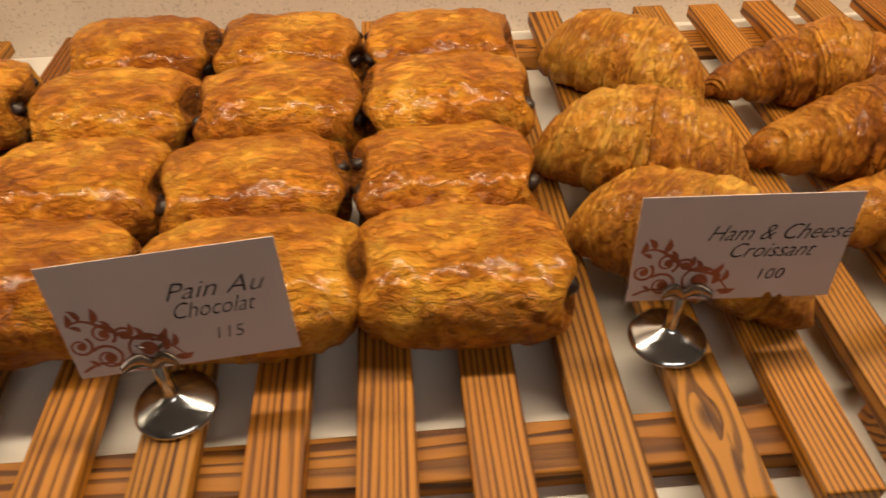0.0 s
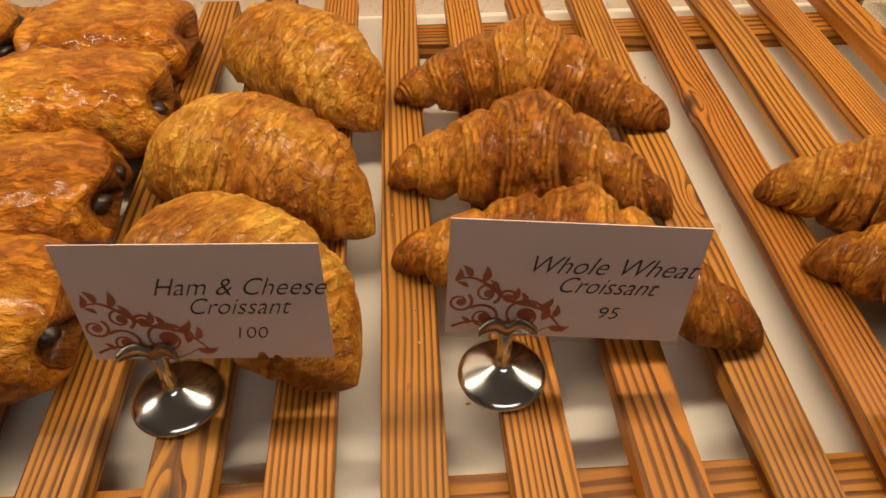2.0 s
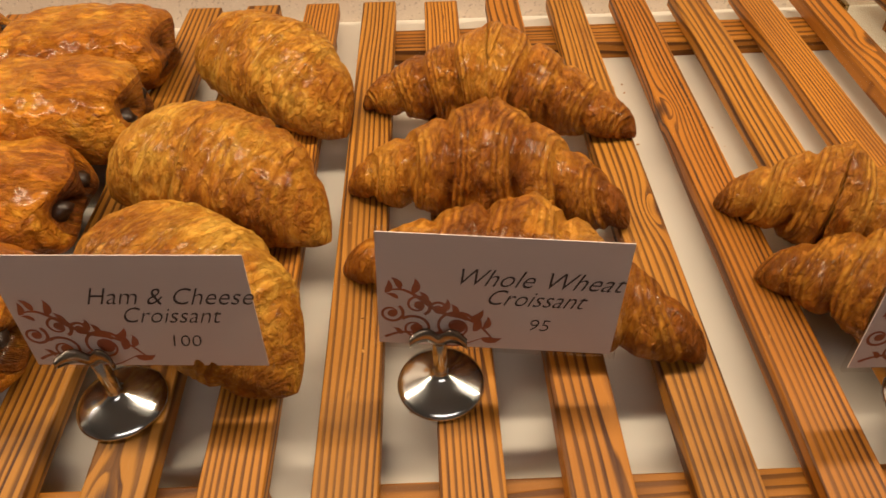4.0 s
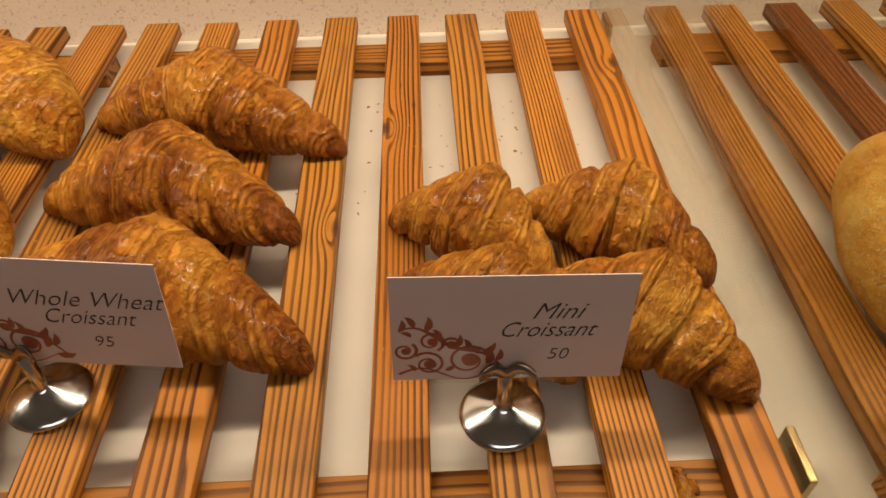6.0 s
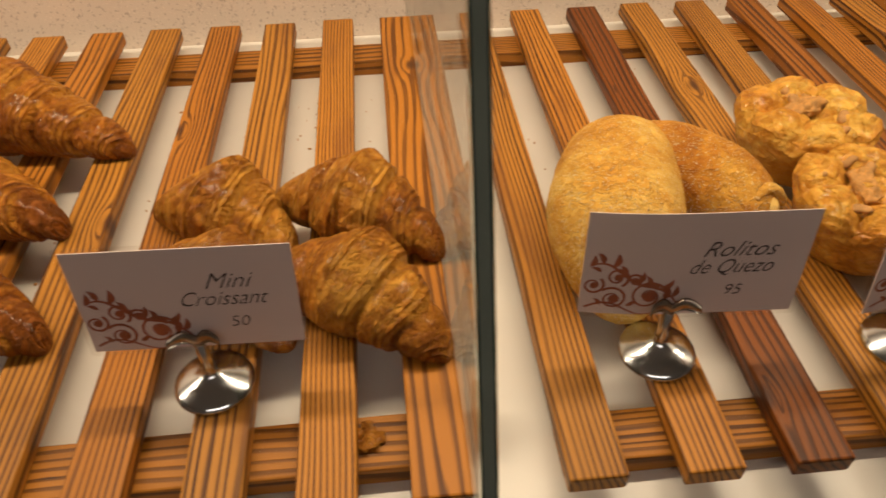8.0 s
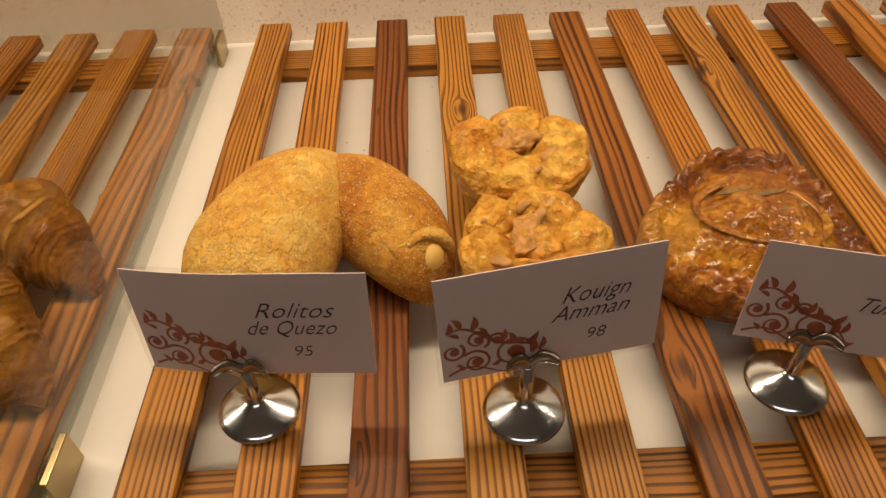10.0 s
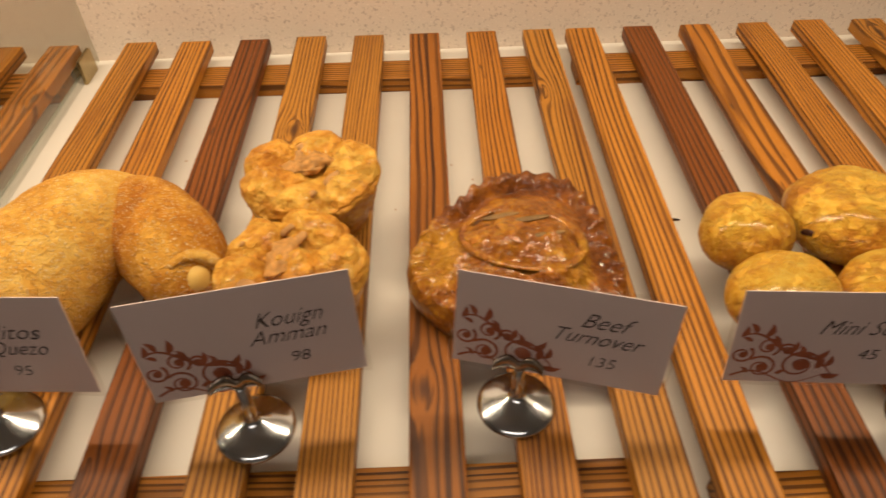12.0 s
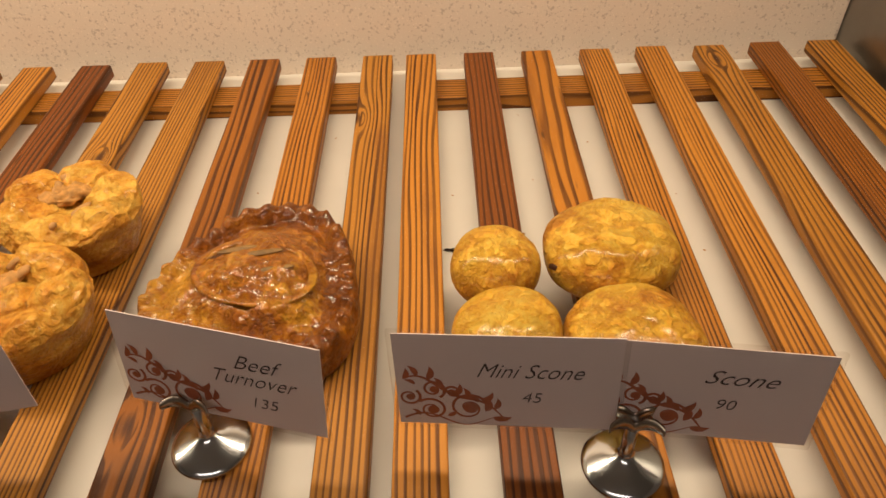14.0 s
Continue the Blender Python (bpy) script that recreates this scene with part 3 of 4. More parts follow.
PAIN_LABEL = "golden flaky chocolate pastry roll with dark chocolate ends"
seed = 20
for cx, rows in ((0.101, ((0.0, 0.397), (-0.003, 0.469), (0.004, 0.541), (0.004, 0.610))),
                 (0.004, ((0.003, 0.398), (-0.004, 0.468), (0.003, 0.541), (0.002, 0.613))),
                 (-0.092, ((-0.002, 0.405), (-0.001, 0.476), (0.001, 0.549), (0.0, 0.622))),
                 (-0.197, ((0.0, 0.412), (0.0, 0.488), (0.0, 0.570)))):
    for dx, y in rows:
        seed += 1
        rng = random.Random(seed)
        pain(cx + dx, y, rng.uniform(-4, 3), 0.090 + rng.uniform(-0.002, 0.004), 0.070, 0.043 + rng.uniform(-0.002, 0.003), seed, PAIN_LABEL)


def blob_points(nu, nv, fn):
    """Rings from the foot to the crown: fn(t, angle) gives a place, t from 0 to 1."""
    pts = np.empty((nu, nv, 3))
    for i in range(nu):
        for j in range(nv):
            pts[i, j] = fn(i / (nu - 1), 2 * math.pi * j / nv)
    return pts


def sugared_roll(x, y, yaw, length, radius, seed, label, crust, tip=None):
    thing = tagged(new("cheese_roll"), label, "roll", "sugared cheese rolls")
    thing.matrix_world = pose(x, y, SLAT, 0, 0, yaw)
    nu, nv = 90, 64
    u = np.linspace(-1, 1, nu)[:, None] * np.ones((1, nv))
    v = np.linspace(0, 2 * math.pi, nv, endpoint=False)[None, :] * np.ones((nu, 1))
    prof = np.clip(1 - np.abs(u) ** 2.7, 0, 1) ** 0.5
    pts = np.stack((u * length / 2, radius * prof * np.cos(v), radius * prof * np.sin(v)), axis=-1)
    prof = prof * (1.04 - 0.12 * u if not tip else 1.0)
    r = radius * prof * (1 + 0.045 * rough_field(pts, 22, 2, seed) + 0.014 * rough_field(pts, 160, 2, seed))
    z = r * 0.98 * np.sin(v) + 0.82 * radius * prof
    z = np.where(z < 0.002, 0.002 + (z - 0.002) * 0.1, z)
    z -= z.min()
    yb = r * 1.05 * np.cos(v) - 0.05 * length * u * u
    body = new("body", skin("body", np.stack((u * length / 2, yb, z), axis=-1), crust, np.stack((u, np.abs(u)), axis=-1)))
    body.parent = thing
    if tip:
        bm = bmesh.new()
        bmesh.ops.create_uvsphere(bm, u_segments=28, v_segments=20, radius=1.0,
                                  matrix=Matrix.LocRotScale(tip, Euler((0, 0.15, 0.2)), (0.0140, 0.0112, 0.0150)))
        for vert in bm.verts:
            vert.co += vert.normal * 0.0012 * noise.noise(vert.co * 120)
        part("cheese_tip", bm, CHEESE, thing, "pale soft cheese dough tip", True)
        bm = bmesh.new()
        rings = []
        for k in range(44):
            a = 2 * math.pi * k / 44
            fat = 0.0030 + 0.0010 * math.sin(a * 2 + 1.0)
            cy, cz = 0.0130 * math.cos(a), 0.0165 * math.sin(a)
            rings.append([bm.verts.new((tip[0] + 0.0025 + 0.0035 * math.cos(a) + fat * 1.6 * math.sin(b), tip[1] + cy + fat * math.cos(b) * math.cos(a), max(0.001, tip[2] + cz + fat * math.cos(b) * math.sin(a))))
                          for b in np.linspace(0, 2 * math.pi, 10, endpoint=False)])
        for k in range(44):
            for q in range(10):
                bm.faces.new((rings[k][q], rings[(k + 1) % 44][q], rings[(k + 1) % 44][(q + 1) % 10], rings[k][(q + 1) % 10]))
        part("dough_lip", bm, ROLL, thing, "curled golden dough lip", True)
    return thing


sugared_roll(0.696, 0.432, 72, 0.138, 0.0305, 41, "sugar-dusted pale golden cheese roll leaning on another roll", ROLL)
sugared_roll(0.740, 0.447, -47, 0.110, 0.0255, 42, "sugar-dusted golden cheese roll with pale soft tip", ROLL_BROWN, (0.0375, -0.004, 0.0165))


def kouign(x, y, turn, radius, seed):
    thing = tagged(new("kouign_amann"), "cup-shaped golden folded pastry with nuts on top", "pastry", "kouign pastries")
    thing.matrix_world = pose(x, y, SLAT, 0, 0, turn) @ Matrix.Diagonal((1.0, 1.0, 0.82, 1.0))
    prof = [(0.0, 0.0), (0.60, 0.0), (0.80, 0.002), (0.88, 0.012), (0.95, 0.020), (1.0, 0.028), (1.03, 0.033), (0.99, 0.039), (0.84, 0.043), (0.6, 0.044), (0.35, 0.042), (0.0, 0.040)]
    ts = np.linspace(0, 1, len(prof))

    folds = random.Random(seed * 11)
    seats = [Vector((0.0, 0.0))] if seed > 5 else []
    for k in range(6):
        a = 2 * math.pi * (k + folds.uniform(-0.22, 0.22)) / 6
        rr = radius * folds.uniform(0.58, 0.80)
        seats.append(Vector((rr * math.cos(a), rr * math.sin(a))))

    def place(t, a):
        r = np.interp(t, ts, [p[0] for p in prof]) * radius
        z = np.interp(t, ts, [p[1] for p in prof])
        w = min(1.0, max(0.0, (t - 0.42) / 0.16))
        p = Vector((r * math.cos(a), r * math.sin(a), z))
        q = Vector((p.x, p.y)) + 0.004 * Vector((noise.noise(p * 90), noise.noise(p * 90 + Vector((9, 0, 0)))))
        near = sorted((q - c).length for c in seats)
        puff = min(1.0, (near[1] - near[0]) / (0.42 * radius)) ** 0.55
        dome = max(0.0, 1 - (near[0] / (0.62 * radius)) ** 2)
        z += w * (0.0075 * (puff - 0.7) + 0.0030 * dome + 0.0026 * (noise.ridged_multi_fractal(p * 48 + Vector((seed, 3, 0)), 0.9, 2.1, 3, 1.0, 2.0) - 1.0))
        swell = 1 + w * 0.09 * (puff - 0.5) + 0.02 * math.sin(2 * a + seed)
        k = 0.0011 * noise.fractal(p * 95 + Vector((seed, 0, 0)), 0.9, 2.0, 3)
        leaf_edge = 0.0012 * math.sin(z * 900 + 3 * noise.noise(p * 60)) * w * (1 - dome)
        return (p.x * swell + k * math.cos(a), p.y * swell + k * math.sin(a), max(0.0, z + k * w + leaf_edge))

    pts = blob_points(150, 130, place)
    turns = np.zeros((150, 130, 2))
    body = new("body", skin("body", pts, KOUIGN, turns))
    body.parent = thing
    rng = random.Random(seed)
    for k in range(6):
        bm = bmesh.new()
        a, rr = rng.uniform(0, 6.28), radius * rng.uniform(0.25, 0.78)
        m = Matrix.LocRotScale((rr * math.cos(a), rr * math.sin(a), 0.0452), Euler((0.3 * rng.random(), rng.random(), rng.random() * 6)), (rng.uniform(0.008, 0.013), 0.0055, 0.0045))
        bmesh.ops.create_icosphere(bm, subdivisions=2, radius=0.5, matrix=m)
        for vert in bm.verts:
            vert.co += vert.normal * 0.0018 * noise.noise(vert.co * 300)
        part("nut", bm, NUT, thing, "chopped brown nut", True)
    bm = bmesh.new()
    bmesh.ops.create_icosphere(bm, subdivisions=4, radius=0.5, matrix=Matrix.LocRotScale((0.001, 0.004, 0.0430), None, (0.027, 0.015, 0.008)))
    for vert in bm.verts:
        vert.co += vert.normal * 0.0032 * noise.fractal(vert.co * 240, 0.9, 2, 3)
    part("crumble", bm, CRUMB, thing, "brown crumble topping", True)
    return thing


kouign(0.818, 0.478, 20, 0.0355, 3.0)
kouign(0.817, 0.408, 75, 0.0345, 8.0)


def turnover(x, y, yaw):
    thing = tagged(new("beef_turnover"), "glossy egg-washed turnover with crimped edge and slits", "turnover")
    thing.matrix_world = pose(x, y, SLAT, 0, 0, yaw)

    def outline(a):
        c, s = math.cos(a), math.sin(a)
        return 0.0545 * (1 + 0.09 * math.cos(3 * (a - 1.57)) - 0.03 * math.cos(2 * a)) * (1.0 if s > -0.2 else 1.0)

    hs = ((0.0, 0.0), (0.16, 0.0), (0.20, 0.006), (0.24, 0.014), (0.30, 0.020), (0.36, 0.021), (0.42, 0.019), (0.50, 0.021), (0.62, 0.028), (0.78, 0.034), (1.0, 0.036))
    rs = ((0.0, 0.0), (0.16, 0.96), (0.20, 1.0), (0.24, 1.0), (0.30, 0.96), (0.36, 0.86), (0.42, 0.78), (0.50, 0.70), (0.62, 0.52), (0.78, 0.30), (1.0, 0.0))

    def place(t, a):
        r = np.interp(t, [p[0] for p in rs], [p[1] for p in rs]) * outline(a)
        z = np.interp(t, [p[0] for p in hs], [p[1] for p in hs])
        rim = math.exp(-((t - 0.32) / 0.075) ** 2)
        crimp = math.sin(a * 30)
        r *= 1 + 0.004 * rim * crimp
        z += 0.0017 * rim * crimp + 0.006 * rim * max(0.0, math.sin(a - 0.3))
        p = Vector((r * math.cos(a), r * math.sin(a), z))
        z += 0.0030 * noise.fractal(p * 55, 0.9, 2, 4) * min(1, t * 4) + 0.0025 * noise.noise(p * 28) * t
        return (p.x, p.y, max(0.0, z))

    nu, nv = 110, 200
    pts = blob_points(nu, nv, place)
    body = new("body", skin("body", pts, TURNOVER, np.zeros((nu, nv, 2))))
    body.parent = thing
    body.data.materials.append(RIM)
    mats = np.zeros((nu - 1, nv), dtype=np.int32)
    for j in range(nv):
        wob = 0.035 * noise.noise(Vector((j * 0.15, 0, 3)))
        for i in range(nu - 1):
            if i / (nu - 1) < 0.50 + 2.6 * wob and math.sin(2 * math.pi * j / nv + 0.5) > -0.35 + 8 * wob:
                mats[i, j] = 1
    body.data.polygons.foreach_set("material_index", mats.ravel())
    for px, py, turn, size in ((-0.013, 0.009, 30, 0.020), (0.001, 0.009, 28, 0.022), (0.012, 0.001, 28, 0.019), (-0.006, -0.007, 30, 0.015)):
        bm = bmesh.new()
        m = pose(px, py, 0.0346 - 26 * (px * px + py * py) * 0.30, 0, 0, turn) @ Matrix.Diagonal((size, 0.0040, 0.0018, 1))
        bmesh.ops.create_uvsphere(bm, u_segments=16, v_segments=8, radius=0.5, matrix=m)
        part("slit", bm, FILLING, thing, "dark slit showing the filling", True)
    n = 40
    bm = bmesh.new()
    rings = []
    for k in range(n):
        a = 2 * math.pi * k / n
        cx, cy = 0.030 * math.cos(a), 0.021 * math.sin(a)
        zz = 0.0345 - 6.0 * (cx * cx + cy * cy)
        ring = []
        for q in range(8):
            b = 2 * math.pi * q / 8
            ring.append(bm.verts.new((cx + 0.0024 * math.cos(b) * math.cos(a), cy + 0.0024 * math.cos(b) * math.sin(a), zz - 0.0015 + 0.0008 * math.sin(b))))
        rings.append(ring)
    for k in range(n):
        for q in range(8):
            bm.faces.new((rings[k][q], rings[(k + 1) % n][q], rings[(k + 1) % n][(q + 1) % 8], rings[k][(q + 1) % 8]))
    part("pastry_leaf_edge", bm, TURNOVER, thing, "", True)
    return thing


turnover(0.928, 0.424, -18)


def scone(x, y, turn, radius, height, seed, label, raisins):
    thing = tagged(new("scone"), label, "scone", "raisin scones")
    thing.matrix_world = pose(x, y, SLAT, 0, 0, turn)

    def place(t, a):
        b = math.pi * t - math.pi / 2
        r = radius * max(0.0, math.cos(b)) ** 0.72
        z = height * 0.5 * math.copysign(abs(math.sin(b)) ** 0.9, math.sin(b)) + height * 0.42
        p = Vector((r * math.cos(a), r * math.sin(a), z))
        k = 1 + 0.06 * noise.noise(p * 38 + Vector((seed, 0, 0))) + 0.016 * noise.fractal(p * 110 + Vector((seed, 0, 0)), 0.9, 2, 3)
        return (p.x * k, p.y * k * 0.97, max(0.0, p.z * k))

    pts = blob_points(60, 72, place)
    body = new("body", skin("body", pts, SCONE, np.zeros((60, 72, 2))))
    body.parent = thing
    rng = random.Random(seed)
    for k in range(raisins):
        a, e = math.pi * (1.12 + 0.36 * k + rng.uniform(-0.04, 0.04)) - radians(turn), rng.uniform(0.02, 0.22)
        bm = bmesh.new()
        m = Matrix.LocRotScale((radius * 0.93 * math.cos(a) * math.cos(e) ** 0.72, radius * 0.91 * math.sin(a) * math.cos(e) ** 0.72, height * (0.42 + 0.47 * math.sin(e))),
                               Euler((rng.random(), rng.random(), a)), (0.008, rng.uniform(0.010, 0.014), 0.006))
        bmesh.ops.create_icosphere(bm, subdivisions=2, radius=0.5, matrix=m)
        for vert in bm.verts:
            vert.co += vert.normal * 0.0009 * noise.noise(vert.co * 500)
        part("raisin", bm, RAISIN, thing, "dark raisin", True)
    return thing


scone(1.047, 0.438, 10, 0.0235, 0.033, 51, "small pale golden scone on the tray slats", 0)
scone(1.049, 0.392, 60, 0.0265, 0.033, 52, "small glossy scone with a raisin behind a card", 1)
scone(1.108, 0.447, 5, 0.0362, 0.0345, 53, "large glossy golden scone with raisins", 2)
scone(1.107, 0.384, 130, 0.0330, 0.034, 54, "large golden scone behind a price card", 0)


# ---- price cards on steel stands ----
def text_mesh(words, size, shear, at, width=None):
    data = bpy.data.curves.new("writing", "FONT")
    data.body, data.size, data.shear, data.align_x = words, size, shear, "CENTER"
    data.resolution_u, data.extrude, data.offset = 3, 0.00008, -0.00012
    ob = new("writing", data)
    bpy.context.view_layer.update()
    me = bpy.data.meshes.new_from_object(ob.evaluated_get(bpy.context.evaluated_depsgraph_get()))
    bpy.data.objects.remove(ob)
    xs = [v.co.x for v in me.vertices]
    k = width / (max(xs) - min(xs)) if width else 1.0
    mid = (max(xs) + min(xs)) / 2
    for v in me.vertices:
        v.co = Vector(((v.co.x - mid) * k + at[0], -0.00035 - v.co.z, v.co.y + at[1]))
    bm = bmesh.new()
    bm.from_mesh(me)
    bpy.data.meshes.remove(me)
    return bm


def ribbon(bm, pts, widths, y=-0.0004):
    left, right = [], []
    for i, p in enumerate(pts):
        a, b = pts[max(0, i - 1)], pts[min(len(pts) - 1, i + 1)]
        n = Vector((-(b[1] - a[1]), b[0] - a[0]))
        n = n.normalized() * widths[i] / 2 if n.length else Vector((0, 0))
        left.append(bm.verts.new((p[0] + n.x, y, p[1] + n.y)))
        right.append(bm.verts.new((p[0] - n.x, y, p[1] - n.y)))
    for i in range(len(pts) - 1):
        bm.faces.new((left[i], left[i + 1], right[i + 1], right[i]))


def scroll(bm, x, z, radius, start, sense, turns=1.4, width=0.0015):
    pts, ws = [], []
    for k in range(34):
        t = k / 33
        a = start + sense * turns * 2 * math.pi * t
        r = radius * (1 - 0.78 * t)
        pts.append((x + r * math.cos(a), z + r * math.sin(a)))
        ws.append(width * (1.0 - 0.55 * t))
    ribbon(bm, pts, ws)
    bm_disc(bm, x + radius * 0.1, z, radius * 0.38)


def bm_disc(bm, x, z, r):
    bm.faces.new([bm.verts.new((x + r * math.cos(a), -0.0005, z + r * math.sin(a))) for a in np.linspace(0, 2 * math.pi, 12, endpoint=False)])


def leaf(bm, x, z, angle, size):
    pts, ws = [], []
    for k in range(9):
        t = k / 8
        bend = angle + 0.7 * (t - 0.5)
        pts.append((x + size * t * math.cos(bend), z + size * t * math.sin(bend)))
        ws.append(size * 0.40 * math.sin(math.pi * min(0.999, t ** 0.8)) + 0.0001)
    ribbon(bm, pts, ws, -0.00045)


def ornament(x, z):
    """A russet scroll of tendrils and leaves growing along the card's corner at (x, z)."""
    bm = bmesh.new()
    arc = [(x + 0.0415 - 0.040 * t, z + 0.0015 + 0.0215 * math.sin(t * 1.75) + 0.0025 * math.sin(t * 9)) for t in np.linspace(0, 1, 40)]
    ribbon(bm, arc, [0.0005 + 0.0011 * math.sin(math.pi * k / 39) for k in range(40)])
    low = [(x + 0.001 + 0.036 * t, z + 0.002 + 0.0030 * math.sin(t * 7)) for t in np.linspace(0, 1, 30)]
    ribbon(bm, low, [0.0012 - 0.0008 * k / 29 for k in range(30)])
    for sx, sz, r, a, s in ((0.0265, 0.0088, 0.0078, 0.4, 1), (0.0120, 0.0072, 0.0062, 2.4, -1), (0.0130, 0.0185, 0.0050, 5.2, 1),
                            (0.0035, 0.0140, 0.0046, 0.9, -1), (0.0205, 0.0172, 0.0034, 3.4, -1)):
        scroll(bm, x + sx, z + sz, r, a, s, 1.55, 0.0013)
    for k, out, size in ((5, 0.9, 0.0062), (10, 0.3, 0.0070), (15, 1.2, 0.0058), (20, 0.5, 0.0066), (25, 1.2, 0.0056), (30, 0.5, 0.0070), (34, 1.1, 0.0060), (39, 0.3, 0.0060)):
        px, pz = arc[k]
        leaf(bm, px, pz, out + 0.018 * k, size)
    for lx, lz, a, s in ((0.018, 0.004, 0.4, 0.005), (0.006, 0.021, 2.3, 0.0045), (0.036, 0.004, -0.3, 0.0075), (0.033, 0.007, 1.2, 0.0080), (0.030, 0.012, 2.0, 0.0060), (0.007, 0.0035, 1.9, 0.0045)):
        leaf(bm, x + lx, z + lz, a, s)
    return bm


def stand_mesh():
    return lathe([(0.0160, 0.0), (0.0170, 0.0005), (0.0172, 0.0014), (0.0168, 0.0023), (0.0150, 0.0034), (0.0120, 0.0048), (0.0085, 0.0062), (0.0058, 0.0073), (0.0046, 0.0082), (0.0030, 0.0090), (0.0027, 0.0100), (0.0027, 0.0318), (0.0020, 0.0324)], 64)


def clip_mesh():
    """Two sprung wings, one before and one behind the card, each rolled outwards at both ends."""
    bm = bmesh.new()
    for sy in (-1, 1):
        rows = []
        for t in np.linspace(-1, 1, 41):
            px = 0.0102 * t
            curl = abs(t) ** 3
            lift = 0.0016 * abs(t) ** 1.4 - 0.0024 * math.exp(-(t / 0.26) ** 2)
            tall = 0.0032 + 0.0040 * math.sin(math.pi * min(1.0, 0.28 + 0.62 * abs(t)))
            y0 = sy * (0.0016 + 0.0034 * curl)
            y1 = sy * (0.0027 + 0.0038 * curl)
            rows.append([bm.verts.new((px, y, 0.0305 + lift + h * tall)) for y, h in ((y0, 0.0), (y1, 0.06), (y1 + sy * 0.0006, 0.5), (y1, 0.94), (y0, 1.0), (y0, 0.5))])
        for a, b in zip(rows, rows[1:]):
            for q in range(6):
                bm.faces.new((a[q], b[q], b[(q + 1) % 6], a[(q + 1) % 6]))
        bm.faces.new(rows[0][::-1])
        bm.faces.new(rows[-1])
    bmesh.ops.recalc_face_normals(bm, faces=bm.faces[:])
    return bm


def card_on_stand(words, foot, card_x, yaw, lean, label, width=0.0845, height=0.0510, bow=0.0, writing=None, bottom=0.0262, roll=0.0):
    stand = tagged(new("card_stand"), "polished steel card stand with round foot", "card stand", "card stands on the trays")
    stand.location = (foot[0], foot[1], SLAT)
    part("base", stand_mesh(), STEEL, stand, "", True)
    clip = part("clip", clip_mesh(), CLIP_STEEL, stand, "sprung steel clip", True)
    clip.rotation_euler, clip.location = (0, 0, radians(yaw)), (0, 0, bottom - 0.0262)
    card = tagged(new("price_card"), label, "price card", "price cards")
    card.matrix_world = pose(foot[0], foot[1], SLAT + bottom, 0, 0, yaw) @ pose(0, 0, 0, -lean, roll, 0) @ pose(card_x - foot[0], 0, 0)

    def bent(bm):
        for v in bm.verts:
            if v.co.x < 0:
                v.co.y += bow * (v.co.x / (width / 2)) ** 2
        return bm

    def leafed(x0, x1, z0, z1, y0, y1):
        bm = bmesh.new()
        n = 16
        rows = [[bm.verts.new((x0 + (x1 - x0) * k / n, y, z)) for y, z in ((y0, z0), (y0, z1), (y1, z1), (y1, z0))] for k in range(n + 1)]
        for a, b in zip(rows, rows[1:]):
            for q in range(4):
                bm.faces.new((a[q], a[(q + 1) % 4], b[(q + 1) % 4], b[q]))
        bm.faces.new(rows[0])
        bm.faces.new(rows[-1][::-1])
        bmesh.ops.recalc_face_normals(bm, faces=bm.faces[:])
        return bm

    part("paper", bent(leafed(-width / 2, width / 2, 0.0, height, -0.0002, 0.0002)), CARD, card, "pinkish white printed paper")
    sleeve = part("sleeve", bent(leafed(-width / 2 - 0.0018, width / 2 + 0.0018, -0.0016, height + 0.0016, -0.0009, 0.0009)), SLEEVE, card, "clear plastic sleeve")
    sleeve.visible_shadow = False
    part("ornament", bent(ornament(-width / 2 + 0.0012, 0.0012)), PRINT, card, "russet scroll print")
    for text, size, x, z, wide in words:
        part("writing", bent(text_mesh(text, size, 0.48 if not text.isdigit() else 0.2, (x, z), wide)), INK, card, "dark italic writing")
    return card


def two_lines(a, b, price, wa, wb, x=0.017, dx=0.002):
    return [(a, 0.0108, x, 0.0300, wa), (b, 0.0104, x - dx, 0.0215, wb), (price, 0.0080, x + 0.001, 0.0100, None)]


C = "pinkish price card, russet scroll, reading "
card_on_stand(two_lines("Pain Au", "Chocolat", "115", 0.037, 0.031), (-0.023, 0.350), -0.010, 4, 12, C + "Pain Au Chocolat 115", roll=-2)
card_on_stand(two_lines("Ham & Cheese", "Croissant", "100", 0.057, 0.034, 0.0145, 0.001), (0.189, 0.366), 0.209, -3, 7, C + "Ham and Cheese Croissant 100", roll=0)
card_on_stand(two_lines("Whole Wheat", "Croissant", "95", 0.056, 0.034, 0.0145, 0.001), (0.313, 0.369), 0.333, -5, 7, C + "Whole Wheat Croissant 95", roll=2)
card_on_stand(two_lines("Mini", "Croissant", "50", 0.019, 0.034, 0.017, 0.003), (0.498, 0.351), 0.4985, -1, 7, C + "Mini Croissant 50", roll=1, height=0.0495)
card_on_stand(two_lines("Rolitos", "de Quezo", "95", 0.030, 0.034), (0.694, 0.347), 0.701, -3, 7, C + "Rolitos de Quezo 95, curled corner", width=0.090, bow=0.004, roll=0)
card_on_stand(two_lines("Kouign", "Amman", "98", 0.026, 0.030), (0.805, 0.340), 0.814, 8, 7, C + "Kouign Amman 98", roll=-2, bottom=0.031)
card_on_stand(two_lines("Beef", "Turnover", "135", 0.020, 0.034), (0.918, 0.347), 0.932, -14, 7, C + "Beef Turnover 135, set askew", roll=2, height=0.0480)
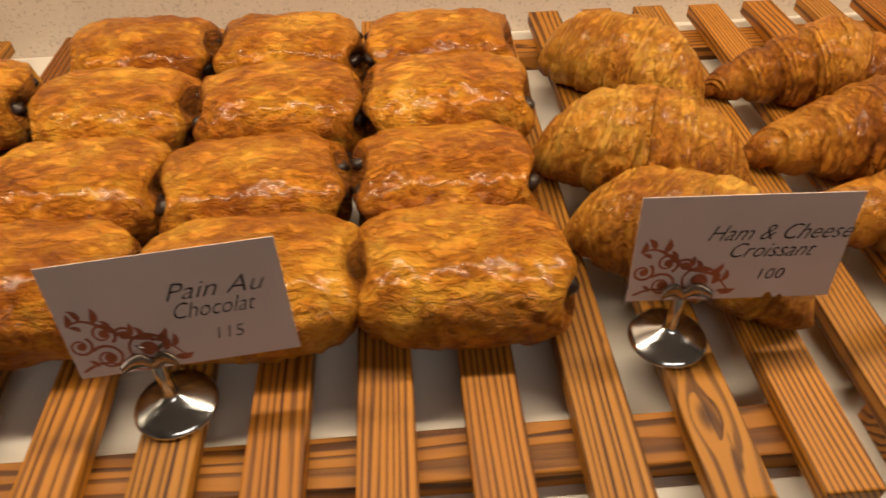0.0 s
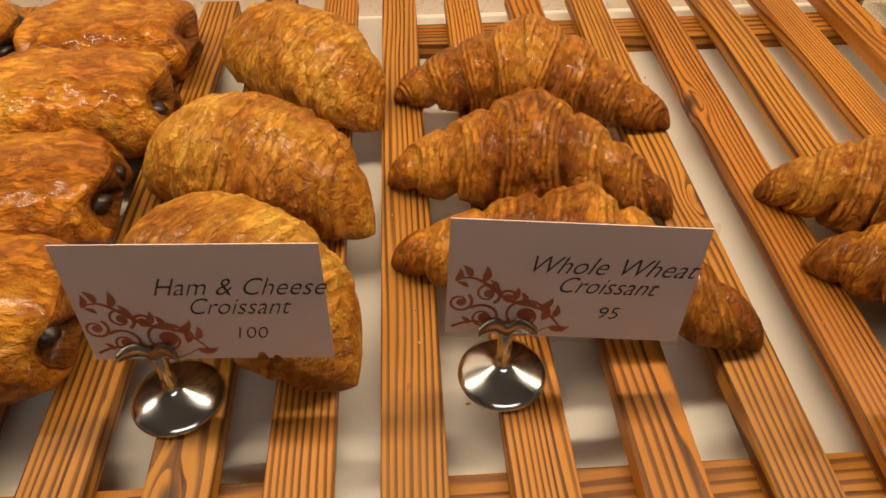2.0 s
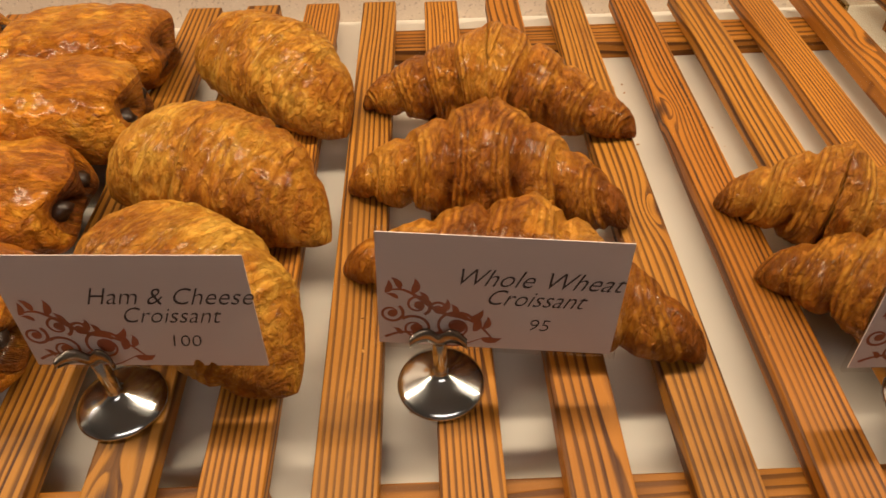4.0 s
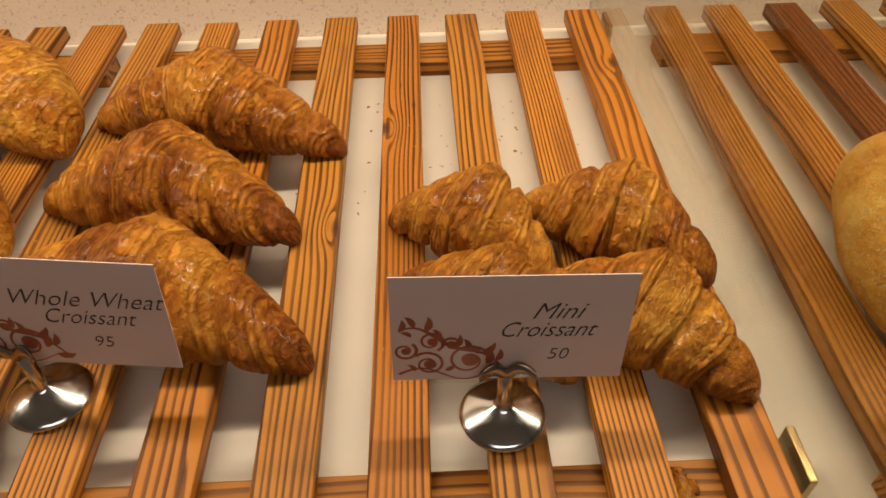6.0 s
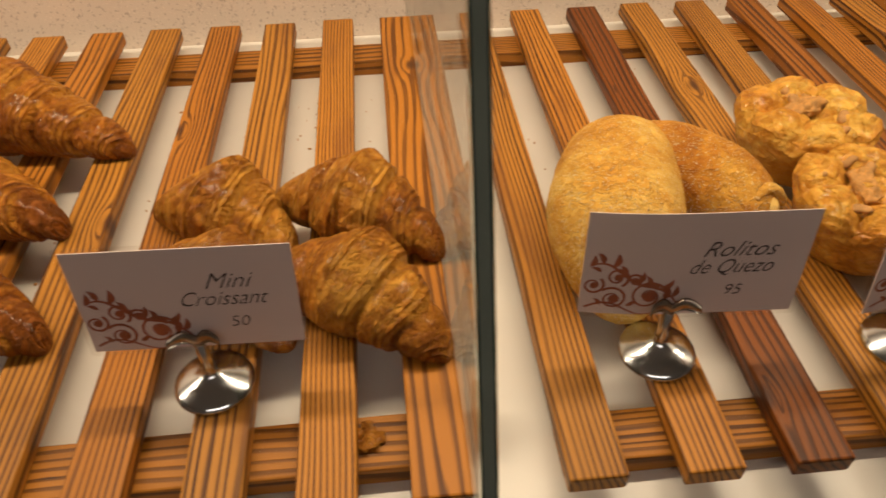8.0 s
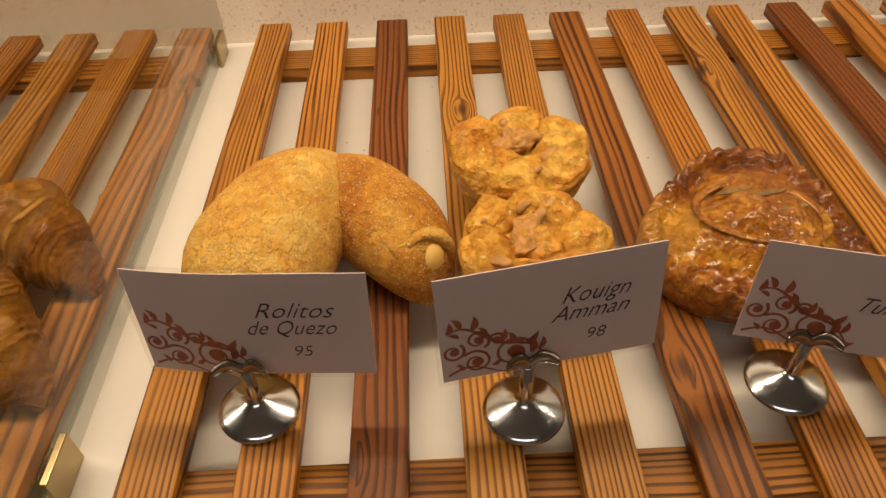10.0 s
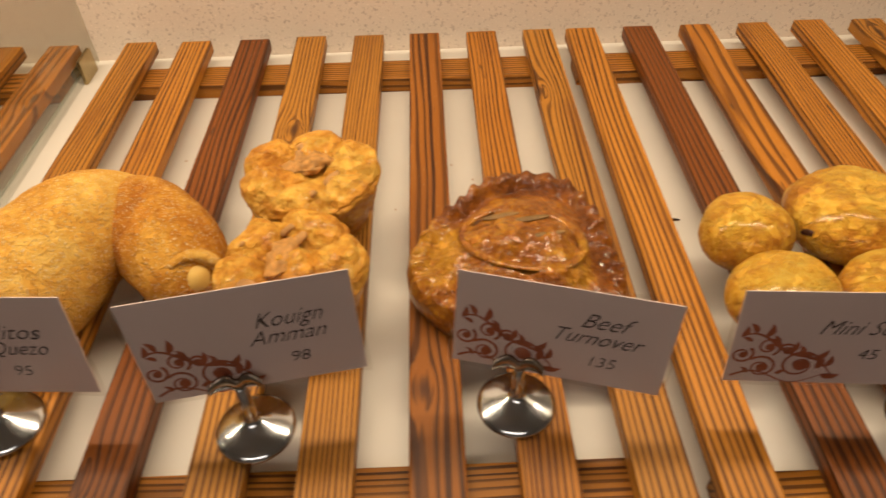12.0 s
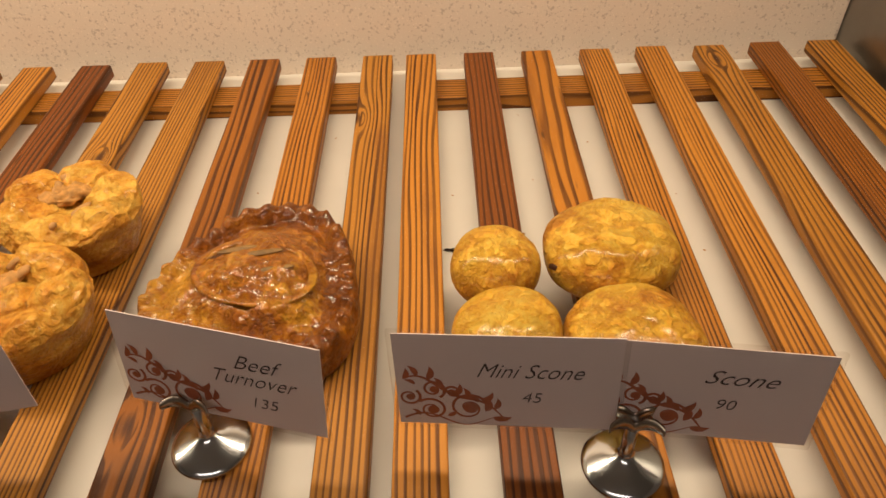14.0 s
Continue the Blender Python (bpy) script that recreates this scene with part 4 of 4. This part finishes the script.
card_on_stand([("Mini Scone", 0.0105, 0.009, 0.0270, 0.040), ("45", 0.0078, 0.010, 0.0140, None)], (1.092, 0.331), 1.043, -6, 7, C + "Mini Scone 45", height=0.0480, roll=-2)
scone_card = tagged(new("price_card"), C + "Scone 90, behind another card", "price card", "price cards")
scone_card.matrix_world = pose(1.092, 0.3335, SLAT + 0.0245, 0, 0, -9) @ pose(0, 0, 0, -7, -0.5, 0) @ pose(0.024, 0, -0.001)
part("paper", block((-0.0415, -0.0002, 0), (0.0415, 0.0002, 0.0468)), CARD, scone_card, "pinkish white printed paper")
sleeve = part("sleeve", block((-0.0433, -0.0009, -0.0016), (0.0433, 0.0009, 0.0486)), SLEEVE, scone_card, "clear plastic sleeve")
sleeve.visible_shadow = False
part("ornament", ornament(-0.038, 0.001), PRINT, scone_card, "russet scroll print")
for text, size, x, z, wide in (("Scone", 0.0100, 0.012, 0.0290, 0.026), ("90", 0.0078, 0.009, 0.0160, None)):
    part("writing", text_mesh(text, size, 0.48 if not text.isdigit() else 0.2, (x, z), wide), INK, scone_card, "dark italic writing")

# ---- crumbs ----
rng = random.Random(7)
bm = bmesh.new()


def crumb(bm, x, y, z, size):
    m = Matrix.LocRotScale((x, y, z + size * 0.18), Euler((rng.uniform(-0.3, 0.3), rng.uniform(-0.3, 0.3), rng.uniform(0, 6))), (size, size * rng.uniform(0.35, 0.8), size * 0.35))
    bmesh.ops.create_icosphere(bm, subdivisions=1, radius=0.5, matrix=m)


GAPS = [(x + SLAT_W + 0.003, x + 0.042) for x in spread(0.266, 0.0449, 7)] + [(x + SLAT_W + 0.003, x + 0.042) for x in spread(0.642, 0.0457, 7) + spread(0.996, 0.0462, 7)]
for lo, hi in GAPS:
    for k in range(rng.randint(8, 16) if 0.40 < lo < 0.60 else rng.randint(1, 4)):
        crumb(bm, rng.uniform(lo, hi), rng.uniform(0.50, 0.62) if 0.40 < lo < 0.60 else rng.uniform(0.36, 0.64), BASE, rng.choice((0.0012, 0.0016, 0.002, 0.0028)))
for k in range(22):
    x = rng.choice(spread(0.266, 0.0449, 8)) + rng.uniform(0.003, SLAT_W - 0.003)
    crumb(bm, x, rng.uniform(0.32, 0.66), SLAT, rng.choice((0.001, 0.0014, 0.002)))
crumb(bm, 0.566, 0.520, BASE, 0.008)
crumbs = mesh_ob("pastry_crumbs", bm, CRUMB)
tagged(crumbs, "scattered golden brown pastry crumbs", "crumbs", kind="stuff")

bm = bmesh.new()
bmesh.ops.create_grid(bm, x_segments=14, y_segments=10, size=0.5, matrix=Matrix.Diagonal((0.017, 0.014, 1, 1)))
for v in list(bm.verts):
    if v.co.length > 0.0075 + 0.003 * noise.noise(v.co * 300):
        bm.verts.remove(v)
for v in bm.verts:
    v.co.z = 0.0025 + 0.0024 * noise.fractal(v.co * 220, 0.9, 2, 3)
bmesh.ops.solidify(bm, geom=bm.faces[:], thickness=0.0005)
flake = mesh_ob("pastry_flake", bm, MINI, True)
flake.location = (0.563, 0.322, SLAT - SLAT_T + 0.0)
tagged(flake, "large curled pastry flake on the tray rail", "flake")
bm = bmesh.new()
for x, s in ((-0.004, 0.003), (0.0, 0.0042), (0.004, 0.003), (0.006, 0.002)):
    bmesh.ops.create_icosphere(bm, subdivisions=2, radius=0.5, matrix=Matrix.LocRotScale((x, 0.001 * math.sin(x * 900), 0.001), None, (s * 1.4, s * 0.6, s * 0.5)))
burnt = mesh_ob("burnt_crumb", bm, CHAR, True)
burnt.location = (1.027, 0.489, BASE)
tagged(burnt, "charred dark crumb on the white shelf", "crumb")
